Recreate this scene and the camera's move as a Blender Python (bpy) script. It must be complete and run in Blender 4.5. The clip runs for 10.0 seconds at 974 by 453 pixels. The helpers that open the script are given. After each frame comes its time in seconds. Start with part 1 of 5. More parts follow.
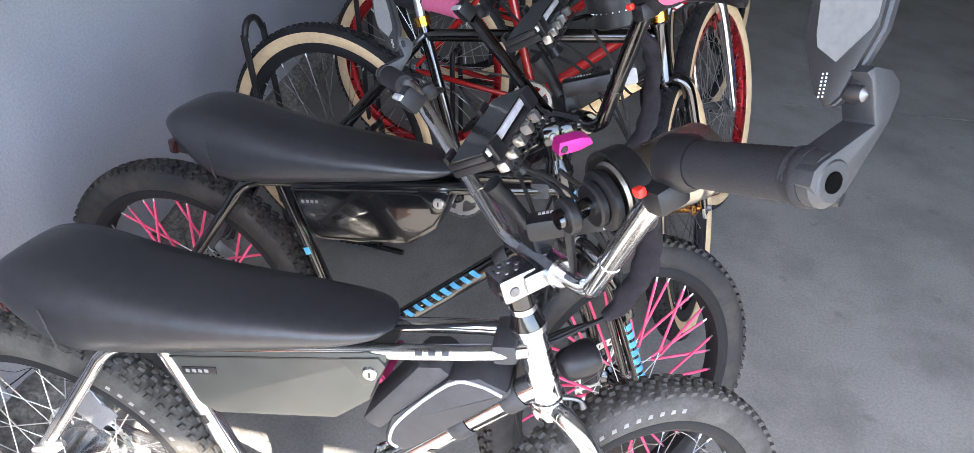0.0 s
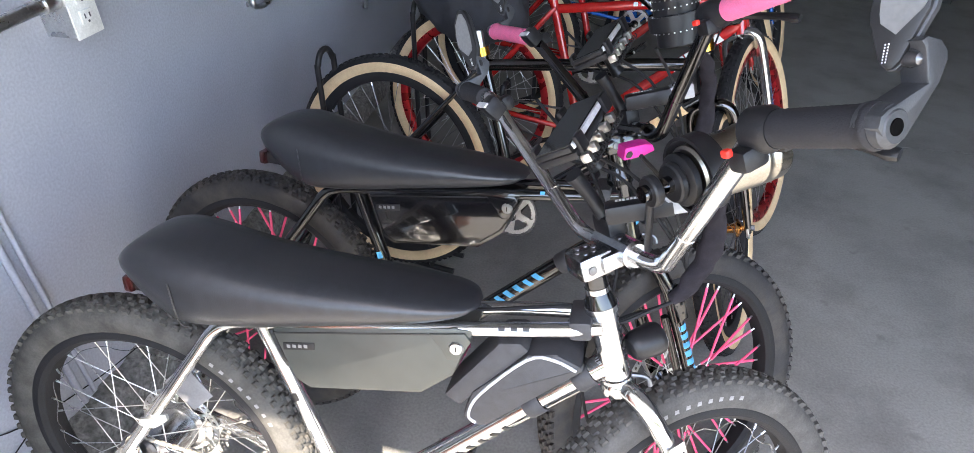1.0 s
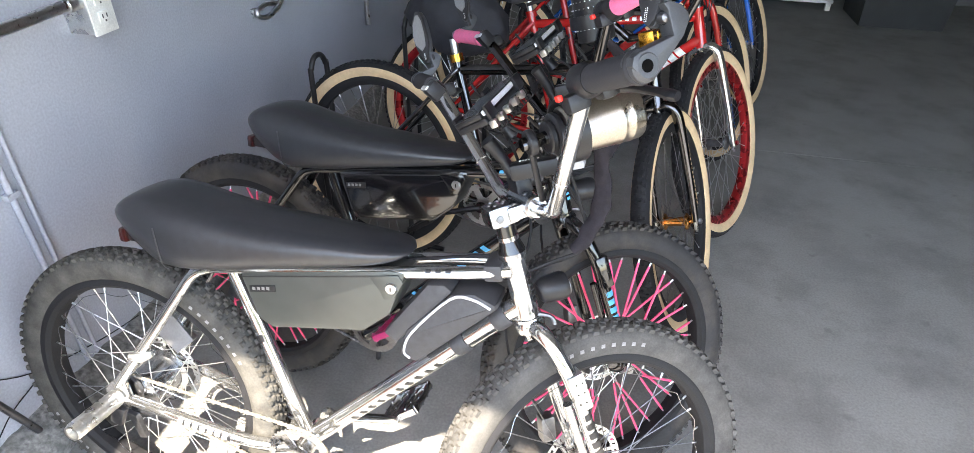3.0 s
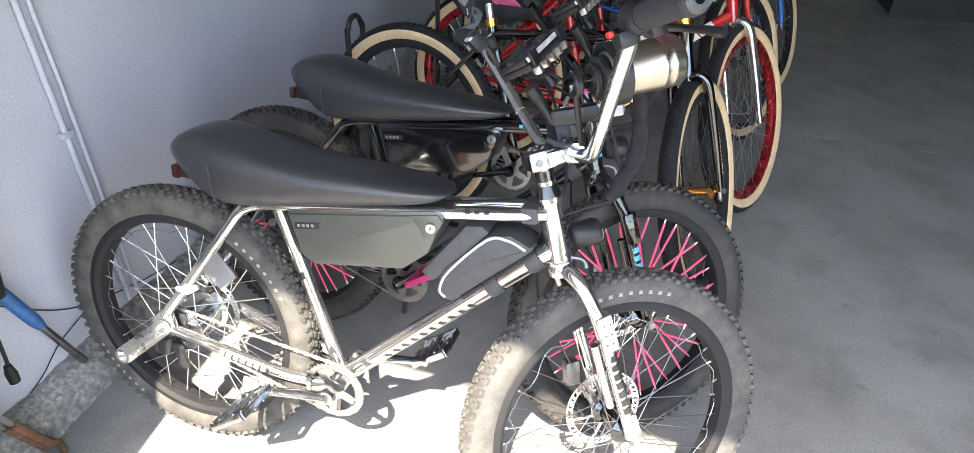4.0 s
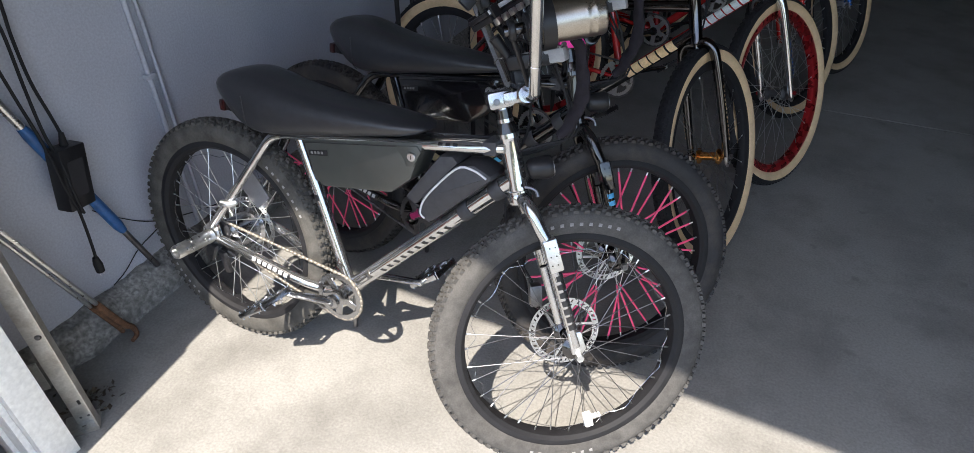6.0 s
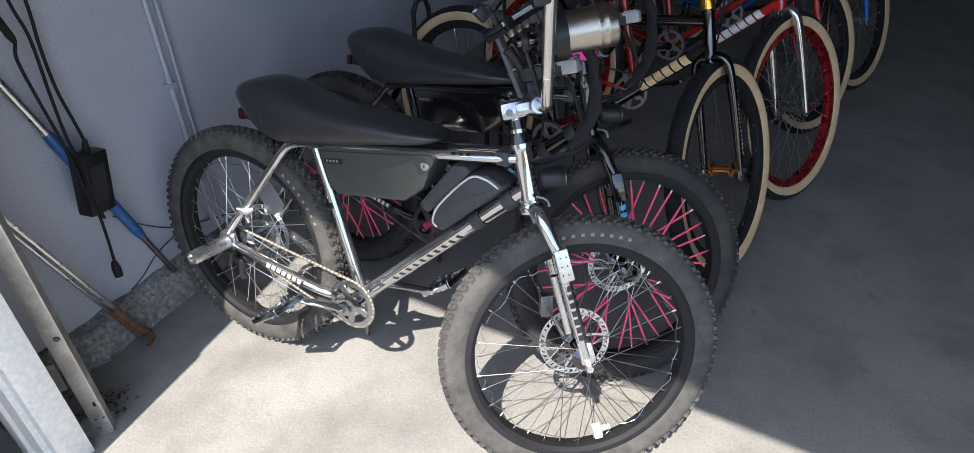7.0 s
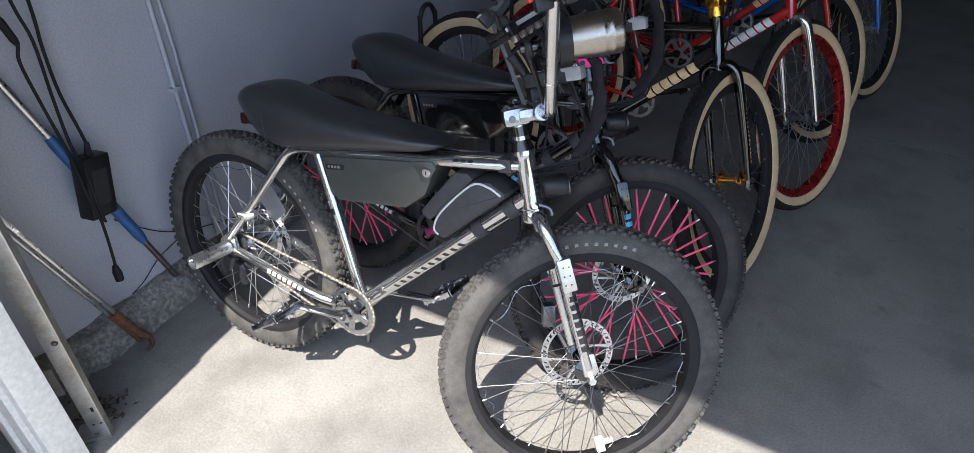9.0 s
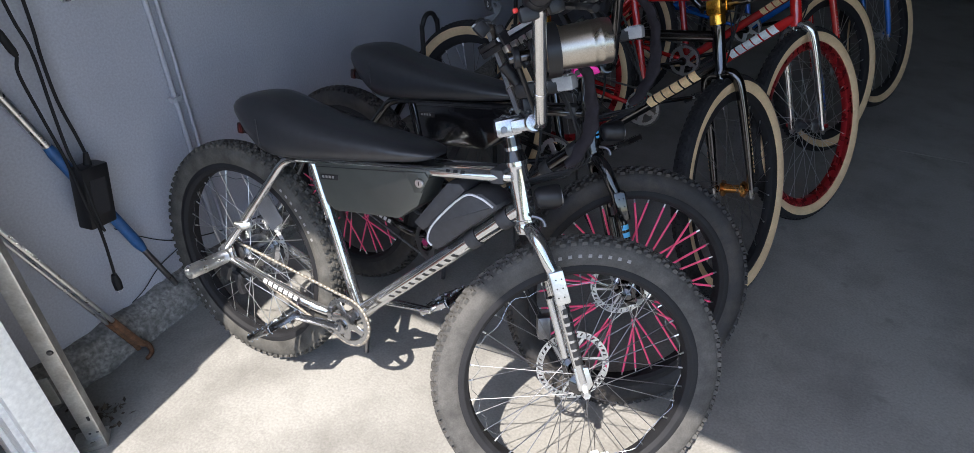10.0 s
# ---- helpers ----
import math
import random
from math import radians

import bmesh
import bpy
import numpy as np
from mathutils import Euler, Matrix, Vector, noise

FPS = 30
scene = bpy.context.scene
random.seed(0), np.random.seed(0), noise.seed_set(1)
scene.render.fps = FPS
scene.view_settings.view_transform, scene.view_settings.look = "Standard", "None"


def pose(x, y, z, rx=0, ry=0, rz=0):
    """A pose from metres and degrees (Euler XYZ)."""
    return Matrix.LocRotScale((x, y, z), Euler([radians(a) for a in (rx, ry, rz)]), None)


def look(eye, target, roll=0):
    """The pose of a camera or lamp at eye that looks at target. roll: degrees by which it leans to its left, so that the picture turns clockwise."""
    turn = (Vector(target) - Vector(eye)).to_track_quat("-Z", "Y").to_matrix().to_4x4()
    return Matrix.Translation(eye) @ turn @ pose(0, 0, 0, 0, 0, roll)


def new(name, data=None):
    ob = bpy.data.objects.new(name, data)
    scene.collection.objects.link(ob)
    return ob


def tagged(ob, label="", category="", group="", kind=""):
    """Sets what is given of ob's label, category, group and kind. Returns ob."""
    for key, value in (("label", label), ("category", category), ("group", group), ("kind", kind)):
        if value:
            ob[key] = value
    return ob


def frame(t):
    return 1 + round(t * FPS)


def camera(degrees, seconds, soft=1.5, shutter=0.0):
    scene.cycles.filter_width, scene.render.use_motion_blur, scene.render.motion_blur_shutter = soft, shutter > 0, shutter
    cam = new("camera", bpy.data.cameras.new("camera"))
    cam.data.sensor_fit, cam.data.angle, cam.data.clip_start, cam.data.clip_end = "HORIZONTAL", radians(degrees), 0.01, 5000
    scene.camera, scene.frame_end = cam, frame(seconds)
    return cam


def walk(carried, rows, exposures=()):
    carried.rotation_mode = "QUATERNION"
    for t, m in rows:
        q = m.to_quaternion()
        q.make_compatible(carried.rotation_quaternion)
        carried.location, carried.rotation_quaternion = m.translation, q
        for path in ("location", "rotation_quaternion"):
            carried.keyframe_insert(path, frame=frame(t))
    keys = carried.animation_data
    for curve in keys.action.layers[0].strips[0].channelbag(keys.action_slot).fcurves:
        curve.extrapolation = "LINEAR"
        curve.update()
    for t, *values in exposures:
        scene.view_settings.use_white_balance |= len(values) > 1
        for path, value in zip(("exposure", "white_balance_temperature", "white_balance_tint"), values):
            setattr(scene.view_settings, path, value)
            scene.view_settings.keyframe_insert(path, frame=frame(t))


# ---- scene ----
# camera: seconds, x, y, z in metres, then the turn in degrees
cam = camera(75.2, 10.0, soft=0.5)
ROWS = [
    (0.0, 1.1799, -0.4137, 1.4228, 49.81, -1.20, 8.51),
    (0.5, 1.1705, -0.4685, 1.4331, 52.05, -0.35, 10.87),
    (1.0, 1.1224, -0.5523, 1.4228, 53.78, -0.56, 10.85),
    (1.5, 1.1411, -0.6327, 1.4322, 55.16, -0.60, 10.64),
    (2.0, 1.2652, -0.6508, 1.4327, 56.01, -0.07, 11.60),
    (3.5, 1.3144, -0.7703, 1.4219, 56.14, -1.12, 13.93),
    (4.0, 1.2907, -0.8135, 1.3964, 54.76, -1.86, 15.29),
    (4.5, 1.3289, -0.8663, 1.4002, 53.41, -1.53, 18.13),
    (5.0, 1.4753, -0.9013, 1.4148, 52.57, -0.69, 21.34),
    (6.5, 1.6169, -0.9494, 1.4233, 53.83, 0.33, 25.10),
    (7.0, 1.6210, -0.9516, 1.4210, 54.50, 0.31, 25.90),
    (7.5, 1.6111, -0.9515, 1.4165, 54.88, 0.16, 26.84),
    (8.0, 1.6175, -0.9502, 1.4159, 54.98, 0.07, 27.27),
    (8.5, 1.6213, -0.9391, 1.4128, 54.96, 0.06, 27.17),
    (9.0, 1.6233, -0.9282, 1.4116, 55.08, 0.23, 26.81),
    (9.5, 1.6407, -0.9103, 1.4109, 55.51, 0.45, 26.86),
    (10.0, 1.6535, -0.8931, 1.4114, 55.67, 0.77, 27.85),
]
EXPOSURES = [(0.0, 3.66, 7100, 13), (0.6, 3.5, 7150, 13), (1.5, 3.58, 7350, 12), (3.5, 3.6, 7500, 10), (4.5, 3.1, 7450, 10), (5.2, 2.46, 7250, 11), (6.5, 1.84, 6700, 11), (8.0, 1.94, 6600, 11), (10.0, 1.9, 6600, 11)]
walk(cam, [(t, pose(x, y, z, rx, ry, rz)) for t, x, y, z, rx, ry, rz in ROWS], EXPOSURES)

# ---- daylight ----
sky = bpy.data.worlds.new("sky")
scene.world = sky
sky.use_nodes = True
SUN_DIR = Vector((-0.05, 0.60, -1.0)).normalized()
st = sky.node_tree.nodes.new("ShaderNodeTexSky")
st.sky_type = "NISHITA"
st.sun_disc = False
st.sun_elevation = math.asin(-SUN_DIR.z)
st.sun_rotation = math.atan2(-SUN_DIR.x, -SUN_DIR.y)
bg = sky.node_tree.nodes["Background"]
bg.inputs["Strength"].default_value = 0.13
sky.node_tree.links.new(st.outputs[0], bg.inputs[0])
sun = new("sun", bpy.data.lights.new("sun", "SUN"))
sun.data.energy, sun.data.angle, sun.data.color = 3.1, radians(0.55), (1.0, 0.95, 0.87)
sun.matrix_world = look((0, -6, 9), Vector((0, -6, 9)) + SUN_DIR)


# ---- materials ----
def mat(name, col, rough=0.5, metal=0.0, var=0.18, scale=30.0, bump=0.1, fine=220.0, dirt=None, dirt_amount=0.0, dirt_scale=6.0, coat=0.0, rvar=0.12, spec=0.5, grain=0.10):
    m = bpy.data.materials.new(name)
    m.use_nodes = True
    nt = m.node_tree
    N, L = nt.nodes, nt.links
    b = N["Principled BSDF"]
    tc = N.new("ShaderNodeTexCoord")
    n1 = N.new("ShaderNodeTexNoise")
    n1.inputs["Scale"].default_value, n1.inputs["Detail"].default_value = scale, 6
    n2 = N.new("ShaderNodeTexNoise")
    n2.inputs["Scale"].default_value, n2.inputs["Detail"].default_value = fine, 4
    L.new(tc.outputs["Object"], n1.inputs["Vector"])
    L.new(tc.outputs["Object"], n2.inputs["Vector"])
    r = N.new("ShaderNodeValToRGB")
    r.color_ramp.elements[0].position, r.color_ramp.elements[1].position = 0.3, 0.7
    r.color_ramp.elements[0].color = (*[c * (1 - var) for c in col], 1)
    r.color_ramp.elements[1].color = (*[min(1, c * (1 + var)) for c in col], 1)
    L.new(n1.outputs["Fac"], r.inputs["Fac"])
    out = r.outputs["Color"]
    if dirt:
        n3 = N.new("ShaderNodeTexNoise")
        n3.inputs["Scale"].default_value, n3.inputs["Detail"].default_value, n3.inputs["Roughness"].default_value = dirt_scale, 8, 0.65
        L.new(tc.outputs["Object"], n3.inputs["Vector"])
        r3 = N.new("ShaderNodeValToRGB")
        r3.color_ramp.elements[0].position, r3.color_ramp.elements[1].position = 0.45, 0.72
        r3.color_ramp.elements[0].color, r3.color_ramp.elements[1].color = (0, 0, 0, 1), (dirt_amount,) * 3 + (1,)
        L.new(n3.outputs["Fac"], r3.inputs["Fac"])
        mx = N.new("ShaderNodeMix")
        mx.data_type = "RGBA"
        L.new(r3.outputs["Color"], mx.inputs["Factor"])
        L.new(out, mx.inputs[6])
        mx.inputs[7].default_value = (*dirt, 1)
        out = mx.outputs[2]
    if grain:
        gr = N.new("ShaderNodeMapRange")
        gr.inputs["From Min"].default_value, gr.inputs["From Max"].default_value = 0.3, 0.7
        gr.inputs["To Min"].default_value, gr.inputs["To Max"].default_value = 1 - grain, 1 + grain
        L.new(n2.outputs["Fac"], gr.inputs["Value"])
        mg = N.new("ShaderNodeVectorMath")
        mg.operation = "SCALE"
        L.new(out, mg.inputs[0])
        L.new(gr.outputs[0], mg.inputs["Scale"])
        out = mg.outputs[0]
    L.new(out, b.inputs["Base Color"])
    mr = N.new("ShaderNodeMapRange")
    mr.inputs["To Min"].default_value, mr.inputs["To Max"].default_value = max(0.02, rough - rvar), min(1, rough + rvar)
    L.new(n1.outputs["Fac"], mr.inputs["Value"])
    L.new(mr.outputs[0], b.inputs["Roughness"])
    b.inputs["Metallic"].default_value = metal
    b.inputs["Specular IOR Level"].default_value = spec
    b.inputs["Coat Weight"].default_value = coat
    if bump:
        bp = N.new("ShaderNodeBump")
        bp.inputs["Strength"].default_value, bp.inputs["Distance"].default_value = bump, 0.002
        L.new(n2.outputs["Fac"], bp.inputs["Height"])
        L.new(bp.outputs[0], b.inputs["Normal"])
    return m


CHROME = mat("chrome", (0.48, 0.49, 0.505), 0.07, 0.93, 0.03, 25, 0.01, 300, (0.4, 0.37, 0.33), 0.22, 14, rvar=0.02)
BARCHROME = mat("worn_bar_chrome", (0.52, 0.525, 0.535), 0.13, 0.95, 0.06, 30, 0.02, 300, rvar=0.05)
STEEL = mat("brushed_steel", (0.34, 0.318, 0.285), 0.30, 1.0, 0.06, 12, 0.05, 400)
ALLOY = mat("satin_alloy", (0.62, 0.63, 0.64), 0.3, 1.0, 0.08, 40, 0.04)
POLISHED = mat("grey_polished_alloy", (0.38, 0.39, 0.41), 0.22, 1.0, 0.1, 40, 0.04)
DARKGROUND = mat("dark_reflected_ground", (0.055, 0.055, 0.057), 0.85, 0.0, 0.3, 6, 0.4, 90)
DARKSTEEL = mat("dark_steel", (0.16, 0.16, 0.17), 0.32, 0.9, 0.2, 40, 0.05)
BLACKGLOSS = mat("gloss_black_paint", (0.008, 0.008, 0.009), 0.12, 0.0, 0.1, 20, 0.01, coat=0.6, rvar=0.05)
BLACKCHROME = mat("black_chrome", (0.095, 0.095, 0.10), 0.12, 1.0, 0.1, 20, 0.01, rvar=0.05)
RUBBER = mat("tyre_rubber", (0.019, 0.019, 0.021), 0.68, 0.0, 0.3, 30, 0.25, 260, (0.16, 0.13, 0.10), 0.35, 7, spec=0.35)
DUSTY = mat("dusty_tyre_rubber", (0.066, 0.064, 0.060), 0.85, 0.0, 0.3, 24, 0.35, 260, (0.15, 0.138, 0.12), 0.25, 26, spec=0.08)
# Dusty like DUSTY, a touch lighter to stand for sun on the tyre.
LITDUST = mat("sunlit_dusty_tyre_rubber", (0.066, 0.064, 0.062), 0.85, 0.0, 0.2, 40, 0.4, 260, (0.17, 0.16, 0.148), 0.3, 9, spec=0.08)
BLACKRUBBER = mat("black_tread_rubber", (0.012, 0.012, 0.014), 0.7, 0.0, 0.2, 30, 0.2, 300, spec=0.28)
TAN = mat("tan_sidewall", (0.62, 0.45, 0.27), 0.65, 0.0, 0.08, 40, 0.1, 400, (0.3, 0.2, 0.12), 0.3, 12)
VINYL = mat("black_vinyl", (0.022, 0.023, 0.027), 0.34, 0.0, 0.15, 60, 0.12, 500, spec=0.5, rvar=0.06)
PLASTIC = mat("black_plastic", (0.013, 0.013, 0.015), 0.38, 0.0, 0.2, 50, 0.12, 500, spec=0.32)
GRIP = mat("grip_rubber", (0.021, 0.021, 0.025), 0.72, 0.0, 0.15, 80, 0.2, 500, spec=0.35)
SHELLBLACK = mat("black_mirror_shell", (0.012, 0.012, 0.014), 0.5, 0.0, 0.12, 60, 0.06, 500)
HOLE = mat("flat_hole_black", (0.004, 0.004, 0.004), 0.95, 0.0, 0.1, 60, 0.0, spec=0.0)
CERISE = mat("cerise_anodised", (0.40, 0.03, 0.13), 0.35, 0.4, 0.1, 40)
MIRRORARM = mat("grey_anodised_arm", (0.048, 0.050, 0.056), 0.45, 0.3, 0.12, 60, 0.08, 500)
BATTERY = mat("battery_case", (0.072, 0.076, 0.070), 0.34, 0.35, 0.06, 30, 0.05, 500, rvar=0.02, grain=0.03)
BATTERYGLOSS = mat("gloss_battery_case", (0.006, 0.006, 0.007), 0.13, 0.0, 0.1, 30, 0.01, coat=0.5, rvar=0.04)
NYLON = mat("black_nylon", (0.034, 0.034, 0.038), 0.6, 0.0, 0.25, 90, 0.4, 700)
SLEEVE = mat("black_sleeve_fabric", (0.018, 0.016, 0.020), 0.85, 0.0, 0.3, 60, 0.4, 500, spec=0.12)
LAMPGREY = mat("light_grey_plastic", (0.30, 0.30, 0.31), 0.45, 0.0, 0.1, 60)
PIPING = mat("reflective_piping", (0.55, 0.56, 0.58), 0.45, 0.2, 0.1, 60)
RED = mat("gloss_red_paint", (0.42, 0.012, 0.012), 0.16, 0.0, 0.08, 20, 0.01, coat=0.7, rvar=0.05)
REDRIM = mat("red_anodised_rim", (0.38, 0.02, 0.025), 0.28, 0.7, 0.12, 30, 0.03)
REDLENS = mat("red_lens", (0.035, 0.006, 0.006), 0.15, 0.0, 0.1, 30, 0.02, coat=0.5)
REDBTN = mat("red_button", (0.7, 0.03, 0.02), 0.4, 0.0, 0.08, 50)
PINK = mat("pink_plastic", (0.86, 0.09, 0.22), 0.5, 0.0, 0.08, 50)
PINKGRIP = mat("pink_rubber_grip", (0.80, 0.16, 0.32), 0.6, 0.0, 0.08, 70, 0.15, 500)
MAGENTA = mat("magenta_anodised", (0.72, 0.03, 0.32), 0.35, 0.35, 0.08, 40)
BLUE = mat("sky_blue_decal", (0.08, 0.42, 0.75), 0.4, 0.0, 0.1, 60)
BLUEPAINT = mat("gloss_blue_paint", (0.01, 0.12, 0.5), 0.16, 0.2, 0.08, 30, 0.01, coat=0.6)
GOLD = mat("gold_anodised", (0.85, 0.42, 0.06), 0.22, 1.0, 0.08, 40)
COPPER = mat("copper_anodised", (0.90, 0.42, 0.13), 0.22, 1.0, 0.08, 40)
TANDECAL = mat("tan_decal", (0.80, 0.54, 0.29), 0.5, 0.0, 0.15, 90)
WHITEDECAL = mat("white_decal", (0.72, 0.72, 0.72), 0.45, 0.0, 0.1, 90)
BLACKDECAL = mat("black_decal", (0.012, 0.012, 0.014), 0.35, 0.0, 0.1, 90)
GREYDECAL = mat("grey_tyre_print", (0.20, 0.197, 0.195), 0.7, 0.0, 0.2, 120)
CHAIN = mat("dusty_bronze_chain", (0.26, 0.235, 0.20), 0.5, 0.6, 0.3, 200, 0.1)
FACEGREY = mat("flat_grey_mirror_face", (0.15, 0.15, 0.152), 0.4, 0.0, 0.05, 40, 0.02)
GLASS = mat("mirror_glass", (0.8, 0.8, 0.8), 0.05, 1.0, 0.02, 10, 0.0, rvar=0.03)
SCREEN = mat("phone_screen", (0.01, 0.011, 0.013), 0.12, 0.0, 0.1, 10, 0.0, coat=0.5)
GREYCARD = mat("grey_card", (0.17, 0.17, 0.18), 0.6, 0.0, 0.1, 30)
WHITEPL = mat("white_plastic", (0.72, 0.72, 0.70), 0.4, 0.0, 0.05, 60, 0.03)
CREAMPAINT = mat("white_door_trim_paint", (0.80, 0.80, 0.78), 0.45, 0.0, 0.025, 60, 0.10, 90)
GALV = mat("galvanised_steel", (0.52, 0.52, 0.50), 0.42, 0.85, 0.2, 30, 0.1, 200, (0.30, 0.24, 0.18), 0.6, 9)
RUST = mat("rusty_iron", (0.15, 0.075, 0.042), 0.85, 0.2, 0.4, 60, 0.5, 200)
BLUEHANDLE = mat("blue_grip_paint", (0.02, 0.09, 0.25), 0.5, 0.0, 0.2, 40)
WALL = mat("grey_wall_paint", (0.395, 0.41, 0.47), 0.55, 0.0, 0.05, 3.5, 0.10, 160, (0.46, 0.475, 0.53), 0.5, 2.2, rvar=0.08)
FARWALL = mat("low_bounce_wall_paint", (0.13, 0.13, 0.14), 0.7, 0.0, 0.08, 3, 0.1, 120)
CEIL = mat("low_bounce_ceiling_paint", (0.19, 0.19, 0.185), 0.8, 0.0, 0.06, 3, 0.1, 120)
FOOTING = mat("rough_footing_concrete", (0.23, 0.222, 0.21), 0.95, 0.0, 0.45, 75, 1.0, 120, (0.09, 0.085, 0.08), 0.85, 30, grain=0.3)
BRICK = mat("red_brick", (0.38, 0.15, 0.09), 0.85, 0.0, 0.3, 40, 0.6, 150)
MORTAR = mat("mortar", (0.42, 0.40, 0.37), 0.9, 0.0, 0.2, 60, 0.6, 200)
DRIVE = mat("driveway_concrete", (0.24, 0.232, 0.216), 0.85, 0.0, 0.12, 3, 0.4, 120, (0.25, 0.24, 0.22), 0.5, 2)
CLOTH = mat("dark_cover_cloth", (0.02, 0.02, 0.026), 0.8, 0.0, 0.3, 30, 0.4, 400)
LITTER = mat("dry_leaves", (0.07, 0.055, 0.04), 0.8, 0.0, 0.5, 30)
HEDGE = mat("hedge_leaves", (0.045, 0.085, 0.025), 0.6, 0.0, 0.5, 8, 0.5, 60)
CARDBOARD = mat("dark_storage_plastic", (0.025, 0.027, 0.03), 0.55, 0.0, 0.2, 10, 0.1)


def concrete_floor():
    m = mat("garage_floor_concrete", (0.232, 0.226, 0.214), 0.62, 0.0, 0.12, 2.4, 0.45, 140, (0.118, 0.113, 0.106), 0.68, 3.6, rvar=0.15, grain=0.14)
    nt = m.node_tree
    N, L = nt.nodes, nt.links
    b = N["Principled BSDF"]
    src = b.inputs["Base Color"].links[0].from_socket
    tc = N.new("ShaderNodeTexCoord")
    vor = N.new("ShaderNodeTexVoronoi")
    vor.inputs["Scale"].default_value = 5.5
    ns = N.new("ShaderNodeTexNoise")
    ns.inputs["Scale"].default_value, ns.inputs["Detail"].default_value = 26, 3
    wob = N.new("ShaderNodeMix")
    wob.data_type = "RGBA"
    wob.inputs["Factor"].default_value = 0.06
    L.new(tc.outputs["Object"], ns.inputs["Vector"])
    L.new(tc.outputs["Object"], wob.inputs[6])
    L.new(ns.outputs["Color"], wob.inputs[7])
    L.new(wob.outputs[2], vor.inputs["Vector"])
    rp = N.new("ShaderNodeValToRGB")
    rp.color_ramp.elements[0].position, rp.color_ramp.elements[1].position = 0.04, 0.11
    rp.color_ramp.elements[0].color, rp.color_ramp.elements[1].color = (0.4, 0.4, 0.4, 1), (0, 0, 0, 1)
    L.new(vor.outputs["Distance"], rp.inputs["Fac"])
    mx = N.new("ShaderNodeMix")
    mx.data_type = "RGBA"
    L.new(rp.outputs["Color"], mx.inputs["Factor"])
    L.new(src, mx.inputs[6])
    mx.inputs[7].default_value = (0.11, 0.10, 0.095, 1)
    L.new(mx.outputs[2], b.inputs["Base Color"])
    return m


FLOOR = concrete_floor()


# ---- geometry helpers ----
class Geo:
    def __init__(self, v=(), f=()):
        self.v, self.f = [Vector(p) for p in v], [tuple(q) for q in f]

    def add(self, g, m=None):
        k = len(self.v)
        self.v += [(m @ p) if m else p.copy() for p in g.v]
        self.f += [tuple(i + k for i in q) for q in g.f]
        return self

    def at(self, m):
        self.v = [m @ p for p in self.v]
        return self


def mesh_of(name, g, material, sharp=38):
    me = bpy.data.meshes.new(name)
    me.from_pydata([tuple(p) for p in g.v], [], g.f)
    bm = bmesh.new()
    bm.from_mesh(me)
    bmesh.ops.recalc_face_normals(bm, faces=bm.faces)
    bm.to_mesh(me)
    bm.free()
    me.materials.append(material)
    me.polygons.foreach_set("use_smooth", [True] * len(me.polygons))
    me.set_sharp_from_angle(angle=radians(sharp))
    return me


def part(name, g, material, parent=None, label="", m=None, sharp=38):
    ob = new(name, mesh_of(name, g, material, sharp))
    if parent:
        ob.parent = parent
    if m is not None:
        ob.matrix_basis = m
    return tagged(ob, label)


def group(name, parent=None, m=None):
    ob = new(name)
    ob.empty_display_size = 0.05
    if parent:
        ob.parent = parent
    if m is not None:
        ob.matrix_basis = m
    return ob


def rounded(pts, n=5):
    """A smooth run of points through the given ones."""
    P = [Vector(p) for p in pts]
    out = []
    for i in range(len(P) - 1):
        a, b, c, d = P[max(i - 1, 0)], P[i], P[i + 1], P[min(i + 2, len(P) - 1)]
        for j in range(n):
            t = j / n
            out.append(0.5 * ((2 * b) + (c - a) * t + (2 * a - 5 * b + 4 * c - d) * t * t + (3 * b - a - 3 * c + d) * t ** 3))
    return out + [P[-1]]


